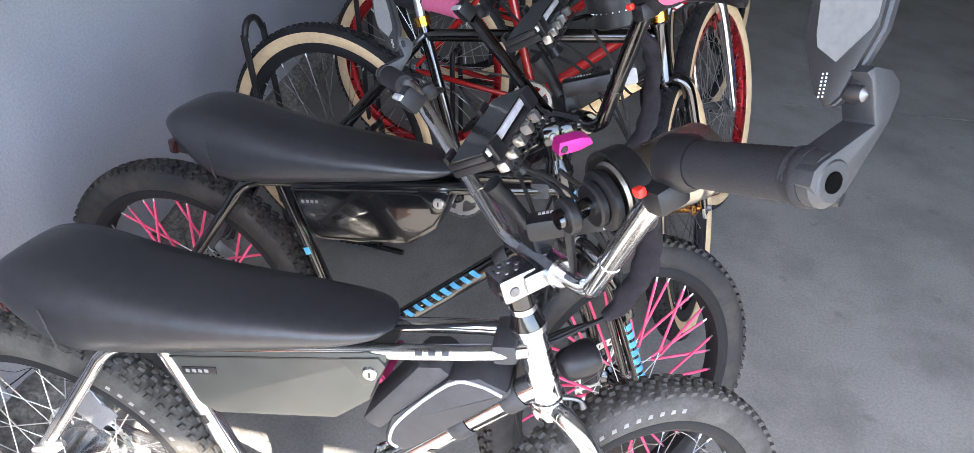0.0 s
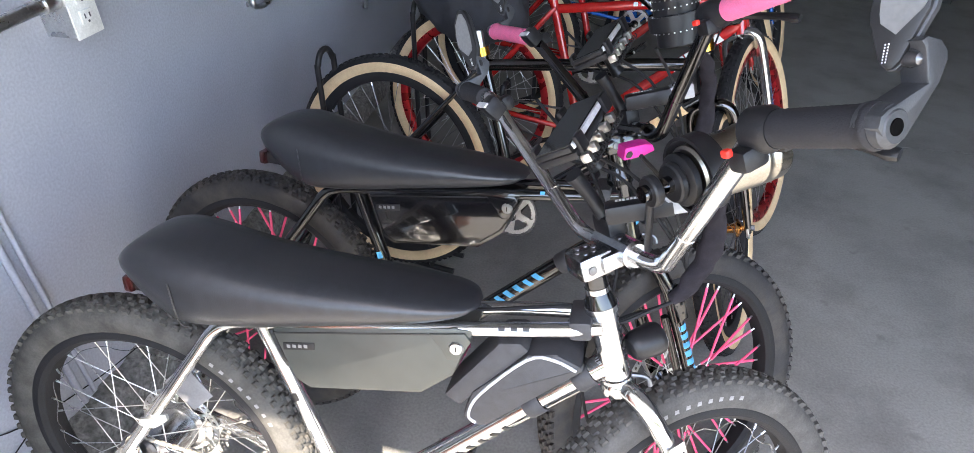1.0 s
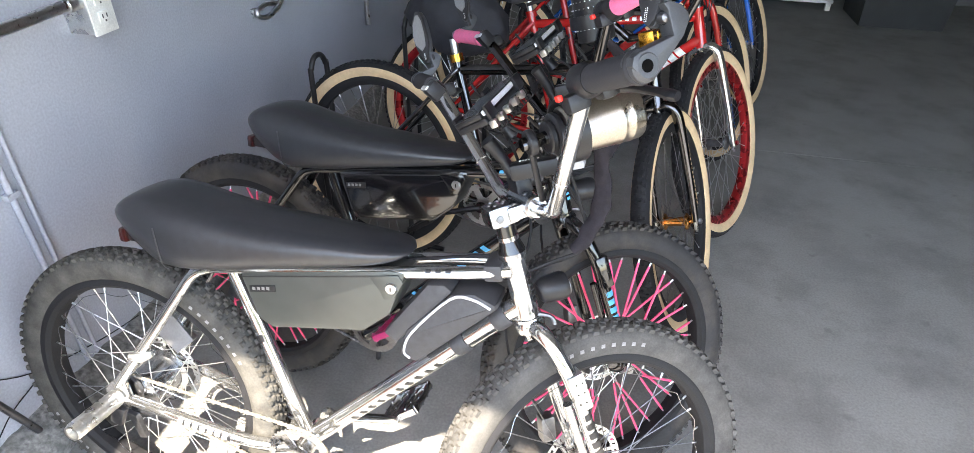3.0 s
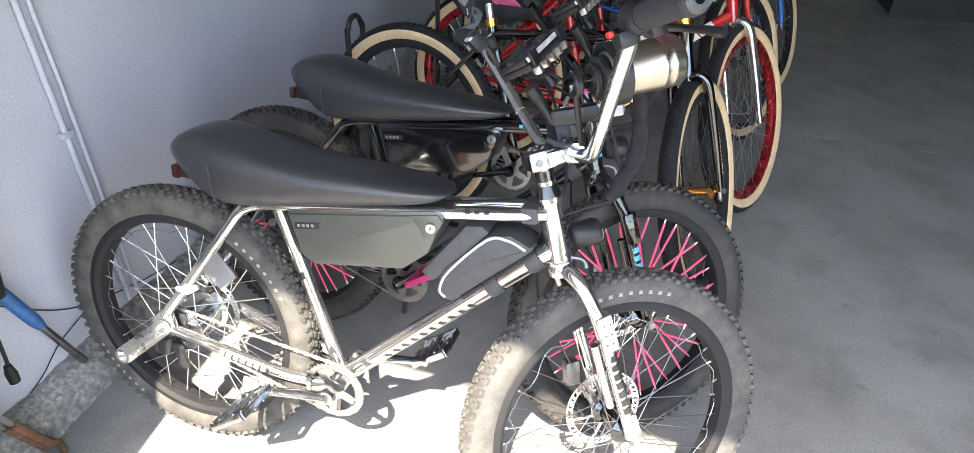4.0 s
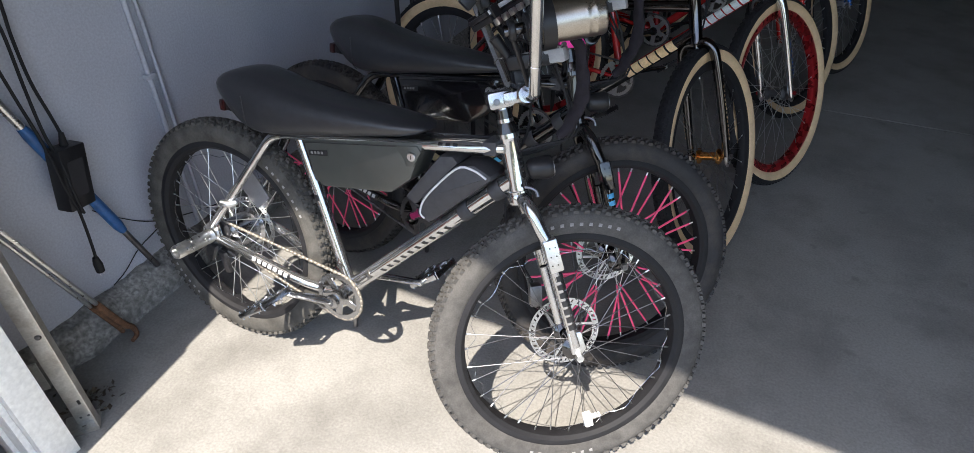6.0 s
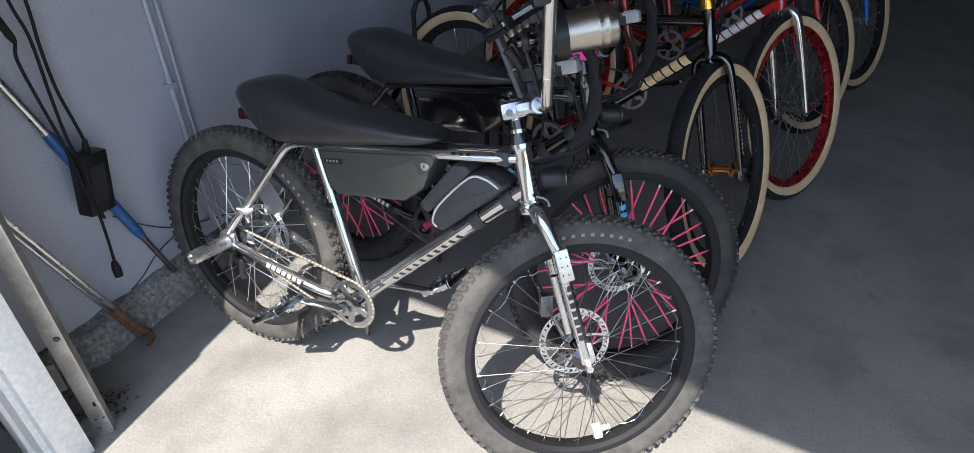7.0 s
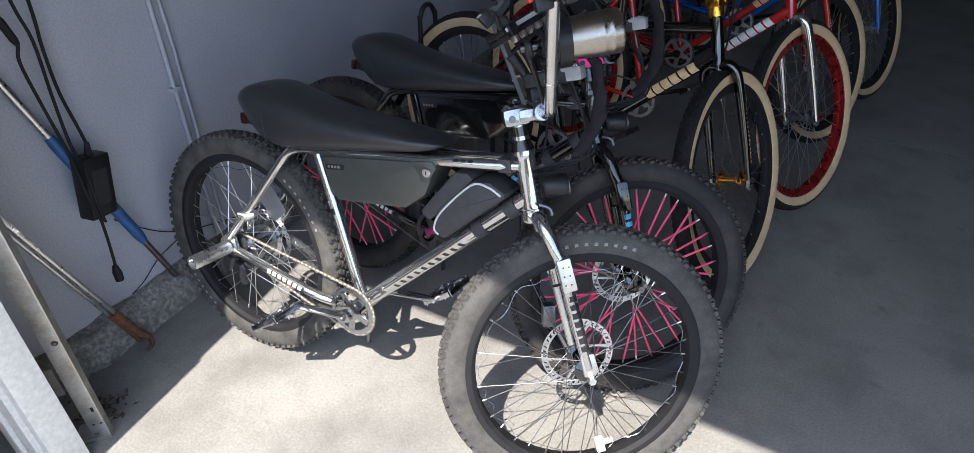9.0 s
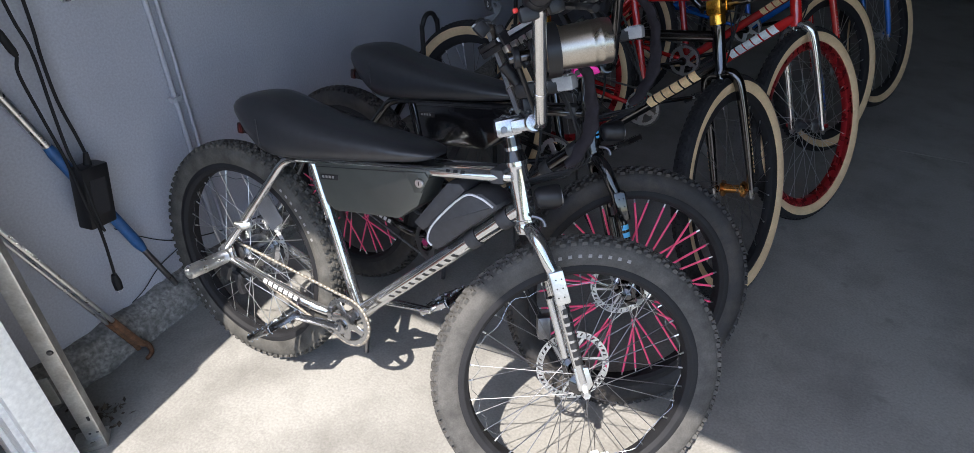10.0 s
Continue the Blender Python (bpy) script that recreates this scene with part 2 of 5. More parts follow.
def sweep(pts, r, seg=10, n=0, closed=False, flat=1.0):
    """A tube of radius r (one, or one for each point) along pts."""
    rr = list(r) if isinstance(r, (list, tuple)) else [r] * len(pts)
    if n:
        m = len(pts)
        pts2 = rounded(pts, n)
        rr = [rr[min(int(i / n), m - 1)] * (1 - (i / n) % 1) + rr[min(int(i / n) + 1, m - 1)] * ((i / n) % 1) for i in range(len(pts2))]
        pts = pts2
    P = [Vector(p) for p in pts]
    k = len(P)
    g = Geo()
    tan = []
    for i in range(k):
        a, b = (P[(i - 1) % k], P[(i + 1) % k]) if closed else (P[max(i - 1, 0)], P[min(i + 1, k - 1)])
        tan.append((b - a).normalized())
    up = Vector((0, 0, 1)) if abs(tan[0].z) < 0.9 else Vector((1, 0, 0))
    u = tan[0].cross(up).normalized()
    for i in range(k):
        u = (u - tan[i] * u.dot(tan[i])).normalized()
        w = tan[i].cross(u)
        for j in range(seg):
            a = 2 * math.pi * j / seg
            g.v.append(P[i] + rr[i] * (math.cos(a) * u + flat * math.sin(a) * w))
    for i in range(k if closed else k - 1):
        for j in range(seg):
            a, b = i * seg, ((i + 1) % k) * seg
            g.f.append((a + j, a + (j + 1) % seg, b + (j + 1) % seg, b + j))
    if not closed:
        g.f.append(tuple(range(seg)))
        g.f.append(tuple(range((k - 1) * seg, k * seg)))
    return g


def lathe(profile, seg=48, closed=False):
    """Turns (radius, y) points round the y axis."""
    g = Geo()
    k = len(profile)
    for i in range(seg):
        a = 2 * math.pi * i / seg
        g.v += [Vector((r * math.cos(a), y, r * math.sin(a))) for r, y in profile]
    for i in range(seg):
        a, b = i * k, ((i + 1) % seg) * k
        for j in range(k if closed else k - 1):
            j2 = (j + 1) % k
            g.f.append((a + j, a + j2, b + j2, b + j))
    if not closed:
        for j in (0, k - 1):
            if profile[j][0] > 1e-4:
                g.f.append(tuple(i * k + j for i in range(seg)))
    return g


def box(sx, sy, sz, bev=0.0, seg=2, m=None):
    bm = bmesh.new()
    bmesh.ops.create_cube(bm, size=1)
    for v in bm.verts:
        v.co = Vector((v.co.x * sx, v.co.y * sy, v.co.z * sz))
    if bev:
        bmesh.ops.bevel(bm, geom=bm.edges[:], offset=bev, segments=seg, affect="EDGES", profile=0.6)
    bm.verts.index_update()
    g = Geo([v.co for v in bm.verts], [[v.index for v in f.verts] for f in bm.faces])
    bm.free()
    return g.at(m) if m else g


def span(x0, x1, y0, y1, z0, z1, bev=0.0):
    return box(x1 - x0, y1 - y0, z1 - z0, bev, m=pose((x0 + x1) / 2, (y0 + y1) / 2, (z0 + z1) / 2))


def slab(poly, half, bev=0.006):
    """A plate with rounded edges: an outline in x and z, half as thick to either side in y."""
    bm = bmesh.new()
    a = [bm.verts.new((x, -half, z)) for x, z in poly]
    f = bm.faces.new(a)
    r = bmesh.ops.extrude_face_region(bm, geom=[f])
    for v in r["geom"]:
        if isinstance(v, bmesh.types.BMVert):
            v.co.y = half
    bmesh.ops.recalc_face_normals(bm, faces=bm.faces)
    if bev:
        bmesh.ops.bevel(bm, geom=bm.edges[:], offset=bev, segments=2, affect="EDGES", profile=0.6)
    bm.verts.index_update()
    g = Geo([v.co for v in bm.verts], [[v.index for v in q.verts] for q in bm.faces])
    bm.free()
    return g


def along(a, b, y=(0, 1, 0)):
    """The pose whose z runs from a to b, with y as near the given way as it goes."""
    a, b = Vector(a), Vector(b)
    z = (b - a).normalized()
    yv = Vector(y)
    x = yv.cross(z).normalized()
    yv = z.cross(x)
    m = Matrix((x, yv, z)).transposed().to_4x4()
    return Matrix.Translation(a) @ m


def cyl(a, b, r, seg=14, r2=None):
    return sweep([a, b], [r, r if r2 is None else r2], seg)


def bars_on_tube(a, b, r, face, n, height, start=0.1, end=0.9, fill=0.74, seed=1, lean=0.0):
    """Plain bars, where letters stand, laid round a tube."""
    rng = random.Random(seed)
    a, b, face = Vector(a), Vector(b), Vector(face)
    t = (b - a).normalized()
    face = (face - t * face.dot(t)).normalized()
    side = t.cross(face)
    span_ang = height / r / 2
    length = (b - a).length
    g = Geo()
    step = (end - start) / n
    for i in range(n):
        s0 = start + i * step
        s1 = s0 + step * fill * rng.uniform(0.85, 1.0)
        k = len(g.v)
        for s in (s0, s1):
            for j in range(5):
                w = span_ang * (j / 2 - 1) * rng.uniform(0.9, 1.0)
                for rad in (r + 0.0002, r + 0.0009):
                    g.v.append(a + t * (s * length + lean * (j / 2 - 1)) + (face * math.cos(w) + side * math.sin(w)) * rad)
        for j in range(4):
            o, p = k + 2 * j, k + 10 + 2 * j
            g.f += [(o + 1, o + 3, p + 3, p + 1), (o, o + 2, p + 2, p)]
            g.f += [(o, o + 1, o + 3, o + 2), (p, p + 1, p + 3, p + 2)]
        g.f += [(k, k + 1, k + 11, k + 10), (k + 8, k + 9, k + 19, k + 18)]
    return g


# ---- the garage ----
def structure(name, g, material, label, category):
    return tagged(part(name, g, material), label, category, kind="structure")


WX, YF, XR, YB, H = -0.05, -0.52, 5.6, 5.75, 2.75
gf = Geo()
for x0, x1 in ((-0.05, 5.6),):
    for y0, y1 in ((-0.70, 2.3585), (2.3625, 5.75)):
        gf.add(span(x0, x1, y0, y1, -0.12, 0.0))
gf.add(span(-0.05, 5.6, -0.70, 5.75, -0.14, -0.012))
structure("floor", gf, FLOOR, "stained grey concrete garage floor with shallow control joints", "floor")
structure("wall_left", span(WX - 0.14, WX, -0.55, 5.9, -0.1, H), WALL, "smooth grey painted drywall with small scuffs", "wall")
# Back and side walls coloured dark to keep bounced light off the floor.
structure("wall_back", span(WX - 0.14, XR + 0.14, YB, YB + 0.14, -0.1, H), FARWALL, "back wall of the garage, its grey darkened for shade", "wall")
structure("wall_right", span(XR, XR + 0.14, -0.7, YB, -0.1, H), FARWALL, "unseen garage side wall, its grey darkened to cut bounce", "wall")
# Unseen ceiling, its colour kept dark so the far floor stays dim.
structure("ceiling", span(WX - 0.14, XR + 0.14, -0.7, YB + 0.14, H, H + 0.12), CEIL, "plain unseen garage ceiling, coloured dark to cut bounced light", "ceiling")

# front wall with the wide door opening, in the same darkened grey
JX = 0.262
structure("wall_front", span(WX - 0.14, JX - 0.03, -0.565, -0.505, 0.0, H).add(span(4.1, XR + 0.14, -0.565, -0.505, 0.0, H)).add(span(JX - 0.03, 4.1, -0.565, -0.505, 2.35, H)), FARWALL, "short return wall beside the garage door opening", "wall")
structure("door_jamb", span(JX - 0.03, JX, -0.572, -0.50, -0.02, 2.35, 0.002), CREAMPAINT, "white painted timber jamb of the garage door", "door frame")
structure("door_casing", span(0.095, JX - 0.031, -0.585, -0.565, -0.02, 2.38, 0.003).add(span(0.14, 0.185, -0.597, -0.585, -0.02, 2.38, 0.004)), CREAMPAINT, "white painted moulded casing round the garage door", "trim")
# unseen slab over the drive, added to end the sun patch
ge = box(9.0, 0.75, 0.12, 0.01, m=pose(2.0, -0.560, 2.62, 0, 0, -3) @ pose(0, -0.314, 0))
structure("sun_edge_slab", ge, CREAMPAINT, "unseen slab over the garage door that ends the sun patch", "eave")

# brick pier outside the opening, reaching out of view to cast the left shadow edge
bw = structure("wall_outside", span(-1.2, 0.30, -1.05, -0.765, -0.02, 2.5), MORTAR, "red brick outer pier with pale mortar joints", "wall")
brick_mesh = mesh_of("brick", box(0.195, 0.092, 0.057, 0.004, 1), BRICK)
for row in range(16):
    for col in range(3):
        ob = new("brick", brick_mesh)
        ob.parent = bw
        ob.matrix_basis = pose(0.20 - col * 0.205 - (0.1 if row % 2 else 0) + 0.0 + (0.012 if not row % 2 else 0.112), -0.806, 0.015 + row * 0.067)
    for col in range(2):
        ob = new("brick", brick_mesh)
        ob.parent = bw
        ob.matrix_basis = pose(0.262, -0.955 + col * 0.0 - (0.0 if row % 2 else 0.1), 0.015 + row * 0.067, 0, 0, 90) if col == 0 else pose(0.16, -1.012, 0.015 + row * 0.067)

# ground outside, out to the horizon
structure("ground", span(-400, 400, -9.0, -0.70, -0.3, -0.02), DRIVE, "pale concrete driveway and ground outside", "ground")
# Unseen dark ground, added so that chrome reflects dark bands.
structure("road", span(-400, 400, -800, -9.0, -0.3, -0.035), DARKGROUND, "unseen dark ground beyond the driveway, added for reflections", "road")

# clipped hedge across the drive
rngh = random.Random(8)
gh = Geo()
for i in range(3600):
    p = Vector((rngh.uniform(-16, 20), -16.0 + rngh.uniform(-0.8, 0.8), rngh.uniform(0, 1) ** 0.7 * 2.2 - 0.03))
    s = rngh.uniform(0.12, 0.3)
    m = Matrix.Translation(p) @ Euler((rngh.uniform(0, 6), rngh.uniform(0, 6), rngh.uniform(0, 6))).to_matrix().to_4x4()
    k = len(gh.v)
    gh.v += [m @ Vector(q) for q in ((-s, 0, 0), (0, -s * 0.6, s * 0.1), (s, 0, 0), (0, s * 0.6, s * 0.1))]
    gh.f.append((k, k + 1, k + 2, k + 3))
tagged(part("hedge", gh, HEDGE), "dense green hedge across the drive", "hedge", kind="stuff")

# rough footing under the painted wall
rng = random.Random(4)
g = Geo()
NX, prof = 150, ((0.0, 0.112), (0.014, 0.108), (0.034, 0.096), (0.052, 0.080), (0.064, 0.062), (0.070, 0.035), (0.072, 0.0))
for i in range(NX):
    if i < 110:
        y = -0.5 + 1.6 * i / 110
    else:
        y = 1.1 + 4.6 * (i - 110) / 39
    for x, z in prof:
        j = 0.011 * noise.noise((y * 14, x * 40, z * 40)) + 0.006 * noise.noise((y * 55, x * 90, z * 90))
        g.v.append(Vector((WX + x + (j if x > 0 else 0), y, z + (j if z > 0 else 0))))
for i in range(NX - 1):
    for j in range(len(prof) - 1):
        a = i * len(prof) + j
        g.f.append((a, a + 1, a + len(prof) + 1, a + len(prof)))
structure("wall_footing", g, FOOTING, "rough grey concrete footing along the wall", "footing")


# ---- things on the wall ----
def conduit():
    c = tagged(group("wall_conduit", None, pose(WX, 0.257, 0)), "two thin grey conduits clipped to the painted wall", "conduit")
    part("pipe", sweep([(0.012, 0, 0.13), (0.012, 0, 2.7)], 0.008, 10), WALL, c)
    part("pipe", sweep([(0.010, 0.036, 0.13), (0.010, 0.036, 0.7), (0.010, 0.038, 0.76), (0.010, 0.034, 1.1), (0.010, 0.036, 2.7)], 0.006, 10, 3), WALL, c)
    for z in (0.66, 1.45, 2.2):
        part("clip", box(0.02, 0.034, 0.016, 0.003, m=pose(0.012, 0, z)), WALL, c)


conduit()


def outlet():
    o = tagged(group("wall_outlet", None, pose(WX + 0.022, 0.620, 1.0)), "white double socket outlet in a metal wall box", "outlet")
    part("backbox", box(0.072, 0.075, 0.12, 0.004, m=pose(0.014, 0, 0)), ALLOY, o)
    part("cover_plate", box(0.006, 0.078, 0.125, 0.002, m=pose(0.054, 0, 0)), WHITEPL, o)
    for z in (-0.022, 0.022):
        s = part("socket", box(0.006, 0.034, 0.03, 0.003, m=pose(0.058, 0, z)), WHITEPL, o)
        g = Geo()
        for y in (-0.007, 0.007):
            g.add(box(0.002, 0.003, 0.01, 0, m=pose(0.0612, y, z + 0.003)))
        g.add(box(0.002, 0.005, 0.005, 0.001, m=pose(0.0612, 0, z - 0.009)))
        part("slot", g, DARKSTEEL, s)
    part("conduit_pipe", sweep([(0.03, -0.04, 0.02), (0.03, -0.1, 0.02), (0.028, -0.3, 0.015), (0.025, -0.6, 0.02)], 0.014, 12, 4), ALLOY, o, "grey flexible conduit")
    part("connector", cyl((0.03, -0.036, 0.02), (0.03, -0.075, 0.02), 0.018), ALLOY, o)


outlet()


def charger():
    c = tagged(group("battery_charger"), "black power brick hanging on its cords by the wall", "charger")
    B = pose(0.02, -0.105, 0.533, -11.5, 0, 0) @ pose(0, 0, 0, 0, 0, 12)
    part("brick_case", box(0.046, 0.085, 0.172, 0.006, m=B), PLASTIC, c)
    part("label_plate", box(0.001, 0.05, 0.1, 0, m=B @ pose(0.0235, 0, 0)), GRIP, c)
    part("strain_relief", sweep([B @ Vector((0, 0, 0.084)), B @ Vector((0, 0, 0.12))], [0.011, 0.006], 10), BLACKRUBBER, c)
    part("cord", sweep([B @ Vector((0, 0, 0.115)), (-0.005, -0.074, 0.69), (-0.01, -0.081, 0.786), (-0.01, -0.077, 0.897), (-0.01, -0.066, 1.0), (-0.015, -0.050, 1.3), (-0.02, -0.05, 1.7)], 0.0042, 8, 5), BLACKRUBBER, c)
    part("cord", sweep([(-0.01, -0.22, 1.7), (-0.005, -0.18, 1.2), (0.0, -0.156, 1.021), (0.0, -0.143, 0.96), (0.0, -0.132, 0.924), (0.0, -0.144, 0.882), (0.0, -0.136, 0.768), (0.018, -0.134, 0.661), (0.047, -0.146, 0.600), (0.049, -0.147, 0.530), (0.049, -0.140, 0.465), (0.035, -0.133, 0.420), (0.03, -0.136, 0.348), (0.025, -0.142, 0.270)], 0.0042, 8, 5), BLACKRUBBER, c)
    part("connector", sweep([(0.0, -0.150, 0.992), (0.0, -0.147, 0.980), (0.0, -0.136, 0.936), (0.0, -0.132, 0.922)], [0.006, 0.0095, 0.0095, 0.006], 10), BLACKRUBBER, c)
    part("cord", sweep([(-0.01, -0.13, 1.7), (-0.005, -0.115, 1.2), (0.0, -0.108, 1.01), (0.0, -0.097, 0.92), (0.0, -0.106, 0.781), (0.016, -0.119, 0.666), (0.047, -0.127, 0.590), (0.049, -0.131, 0.52), (0.048, -0.130, 0.45), (0.03, -0.120, 0.430), (0.0, -0.118, 0.440)], 0.0042, 8, 5), BLACKRUBBER, c)
    p = part("plug", sweep([(0.025, -0.142, 0.285), (0.025, -0.143, 0.262), (0.024, -0.144, 0.235)], [0.008, 0.013, 0.012], 8), BLACKRUBBER, c)
    part("prong", cyl((0.024, -0.149, 0.236), (0.024, -0.149, 0.221), 0.002, 6).add(cyl((0.024, -0.139, 0.236), (0.024, -0.139, 0.221), 0.002, 6)), ALLOY, p)


charger()


def wall_wire():
    w = tagged(group("loose_wire"), "thin black wire lying loose along the wall footing", "wire")
    part("strand", sweep([(-0.046, -0.056, 0.371), (-0.046, -0.001, 0.311), (-0.046, 0.111, 0.222), (-0.045, 0.30, 0.15), (-0.03, 0.45, 0.125)], 0.0016, 6, 5), BLACKRUBBER, w)
    part("strand", sweep([(-0.045, 0.16, 0.205), (-0.044, 0.095, 0.19), (-0.042, 0.022, 0.172), (-0.038, -0.045, 0.135), (-0.030, -0.10, 0.124)], 0.0016, 6, 5), BLACKRUBBER, w)


wall_wire()


def pole():
    p = tagged(group("pole", None, pose(0, 0, 0)), "long metal pole with a blue grip leaning on the wall", "pole")
    a, b = Vector((0.012, 0.028, 0.121)), Vector((-0.035, -0.385, 1.45))
    d = b - a
    part("tip", cyl(a, a + d * 0.17, 0.009), DARKSTEEL, p)
    part("blue_grip", sweep([a + d * 0.13, a + d * 0.15, a + d * 0.41, a + d * 0.43], [0.011, 0.016, 0.016, 0.012], 12), BLUEHANDLE, p, "worn blue plastic grip")
    part("shaft", cyl(a + d * 0.42, b, 0.0115), ALLOY, p)


pole()


def rods():
    p = tagged(group("garden_tool"), "rusty iron hand tool with thin steel shafts leaning in the corner", "garden tool")
    part("shaft", sweep([(0.045, -0.165, 0.05), (0.155, -0.488, 0.92)], 0.0065, 8), ALLOY, p)
    part("shaft", sweep([(0.030, -0.178, 0.05), (0.135, -0.490, 0.90)], 0.0055, 8), ALLOY, p)
    part("iron_hook", sweep([(0.062, -0.215, 0.18), (0.045, -0.165, 0.05), (0.050, -0.145, 0.02), (0.075, -0.155, 0.009), (0.085, -0.18, 0.008)], [0.011, 0.011, 0.009, 0.007, 0.006], 8, 4), RUST, p, "rusted iron claw")
    part("iron_tine", sweep([(0.045, -0.22, 0.17), (0.030, -0.172, 0.04), (0.028, -0.165, 0.008)], [0.010, 0.009, 0.007], 8, 3), RUST, p)


rods()


def wall_hose():
    h = tagged(group("hose_end", None, pose(WX, 1.45, 0.79)), "short curled grey cable end fixed to the wall", "cable")
    part("cable_loop", sweep([(0.02, 0.20, 0.10), (0.02, 0.13, 0.0), (0.025, 0.02, -0.035), (0.03, -0.06, -0.025), (0.025, -0.07, 0.0), (0.03, -0.02, 0.012), (0.03, 0.05, 0.0)], 0.009, 10, 5), ALLOY, h)
    part("screw_plate", box(0.012, 0.03, 0.03, 0.003, m=pose(0.006, -0.06, -0.01)), ALLOY, h)


wall_hose()


def wall_rod():
    h = tagged(group("hanging_rod", None, pose(WX, 2.36, 0)), "thin steel rod hanging on the wall", "rod")
    part("rod_body", sweep([(0.03, 0, 0.47), (0.03, 0, 1.3)], 0.012, 12), ALLOY, h)
    part("rod_hook", sweep([(0.03, 0, 1.3), (0.03, 0, 1.34), (0.0, 0, 1.35)], 0.006, 8, 3), DARKSTEEL, h)


wall_rod()


def door_track():
    t = tagged(group("door_track", None, pose(0.215, -0.440, 0, 0, 0, 48)), "galvanised steel garage door track with bolt holes", "door track")
    part("channel", span(-0.020, 0.03, -0.003, 0.003, 0.012, 2.3), GALV, t)
    part("flange", span(0.026, 0.03, -0.028, -0.003, 0.012, 2.3), GALV, t)
    part("wall_bracket", span(-0.09, -0.03, 0.0, 0.005, 0.16, 0.25), GALV, t)
    part("foot_plate", span(-0.05, 0.03, -0.03, 0.03, 0.0, 0.014), GALV, t)
    for z in (0.33, 0.95, 1.55):
        part("bolt", lathe([(0.0, 0.004), (0.006, 0.0035), (0.008, 0.0)], 12).at(pose(0.006, -0.003, z, 0, 0, 180)), DARKSTEEL, t)
    # Black patches on the channel, coloured as the shade inside open slots.
    for z in (0.09, 0.72, 1.30):
        part("slot_patch", box(0.007, 0.002, 0.016, 0.0008, 1, m=pose(0.008, -0.0035, z)), BLACKDECAL, t)
    for x in (-0.006, 0.012):
        part("rivet", lathe([(0.0, 0.002), (0.003, 0.0015), (0.0035, 0.0)], 10).at(pose(x, -0.003, 0.035, 0, 0, 180)), DARKSTEEL, t)



door_track()


def leaf_litter():
    rl = random.Random(3)
    g = Geo()
    for i in range(70):
        p = Vector((rl.gauss(0.17, 0.035), rl.gauss(-0.385, 0.035), 0.004 + abs(rl.gauss(0, 0.012))))
        m = Matrix.Translation(p) @ Euler((rl.uniform(-1, 1), rl.uniform(-1, 1), rl.uniform(0, 6))).to_matrix().to_4x4()
        s = rl.uniform(0.005, 0.014)
        k = len(g.v)
        g.v += [m @ Vector(q) for q in ((-s, 0, 0), (0, -s * 0.5, 0.002), (s, 0, 0), (0, s * 0.5, 0.002))]
        g.f.append((k, k + 1, k + 2, k + 3))
    tagged(part("leaf_litter", g, LITTER), "dry dark leaf litter in the corner of the floor", "leaf litter", kind="stuff")


leaf_litter()


def storage_bin():
    b = tagged(group("storage_bin", None, pose(3.35, 5.1, 0)), "large dark plastic storage bin on the floor", "storage bin")
    g = Geo([(x * (0.3 if z < 0.1 else 0.33), y * (0.26 if z < 0.1 else 0.29), z) for z in (0.0, 0.55) for x, y in ((-1, -1), (1, -1), (1, 1), (-1, 1))], [(0, 1, 5, 4), (1, 2, 6, 5), (2, 3, 7, 6), (3, 0, 4, 7), (0, 1, 2, 3), (4, 5, 6, 7)])
    part("tub", g, CARDBOARD, b)
    part("lid", box(0.70, 0.62, 0.05, 0.012, m=pose(0, 0, 0.575)), CARDBOARD, b)


storage_bin()


def shelf_unit():
    s = tagged(group("shelf_unit", None, pose(2.35, 5.45, 0)), "low white metal shelf against the back wall", "shelf unit")
    for x in (-0.75, 0.55):
        for y in (-0.18, 0.18):
            part("leg", span(x - 0.02, x + 0.02, y - 0.02, y + 0.02, 0, 1.2, 0.003), WHITEPL, s)
    for z in (0.06, 0.6, 1.15):
        part("board", span(-0.78, 0.58, -0.2, 0.2, z, z + 0.025, 0.003), WHITEPL, s)


shelf_unit()


# ---- bicycles ----
TILT_DEG = 17.7


def steer_pose(o, turn):
    return Matrix.Translation(o) @ pose(0, 0, 0, 0, -TILT_DEG, 0) @ pose(0, 0, 0, 0, 0, turn)


def knob_geo(R, rows, count, size):
    g = Geo()
    for y, r, dw, da, off in rows:
        for i in range(count):
            a = 2 * math.pi * (i + off) / count
            c, s = math.cos(a), math.sin(a)
            rad, tang = Vector((c, 0, s)), Vector((-s, 0, c))
            tilt = y / 0.06
            nrm = (rad * math.cos(tilt) + Vector((0, 1, 0)) * math.sin(tilt)).normalized()
            lat = tang.cross(nrm)
            base = rad * r + Vector((0, y, 0))
            k = len(g.v)
            for hgt, sc in ((-0.003, 1.15), (size, 0.85)):
                for p, q in ((-1, -1), (1, -1), (1, 1), (-1, 1)):
                    g.v.append(base + nrm * hgt + tang * (p * da * sc) + lat * (q * dw * sc))
            g.f += [(k + 4, k + 5, k + 6, k + 7)] + [(k + j, k + (j + 1) % 4, k + 4 + (j + 1) % 4, k + 4 + j) for j in range(4)]
    return g


SPOKE = {}


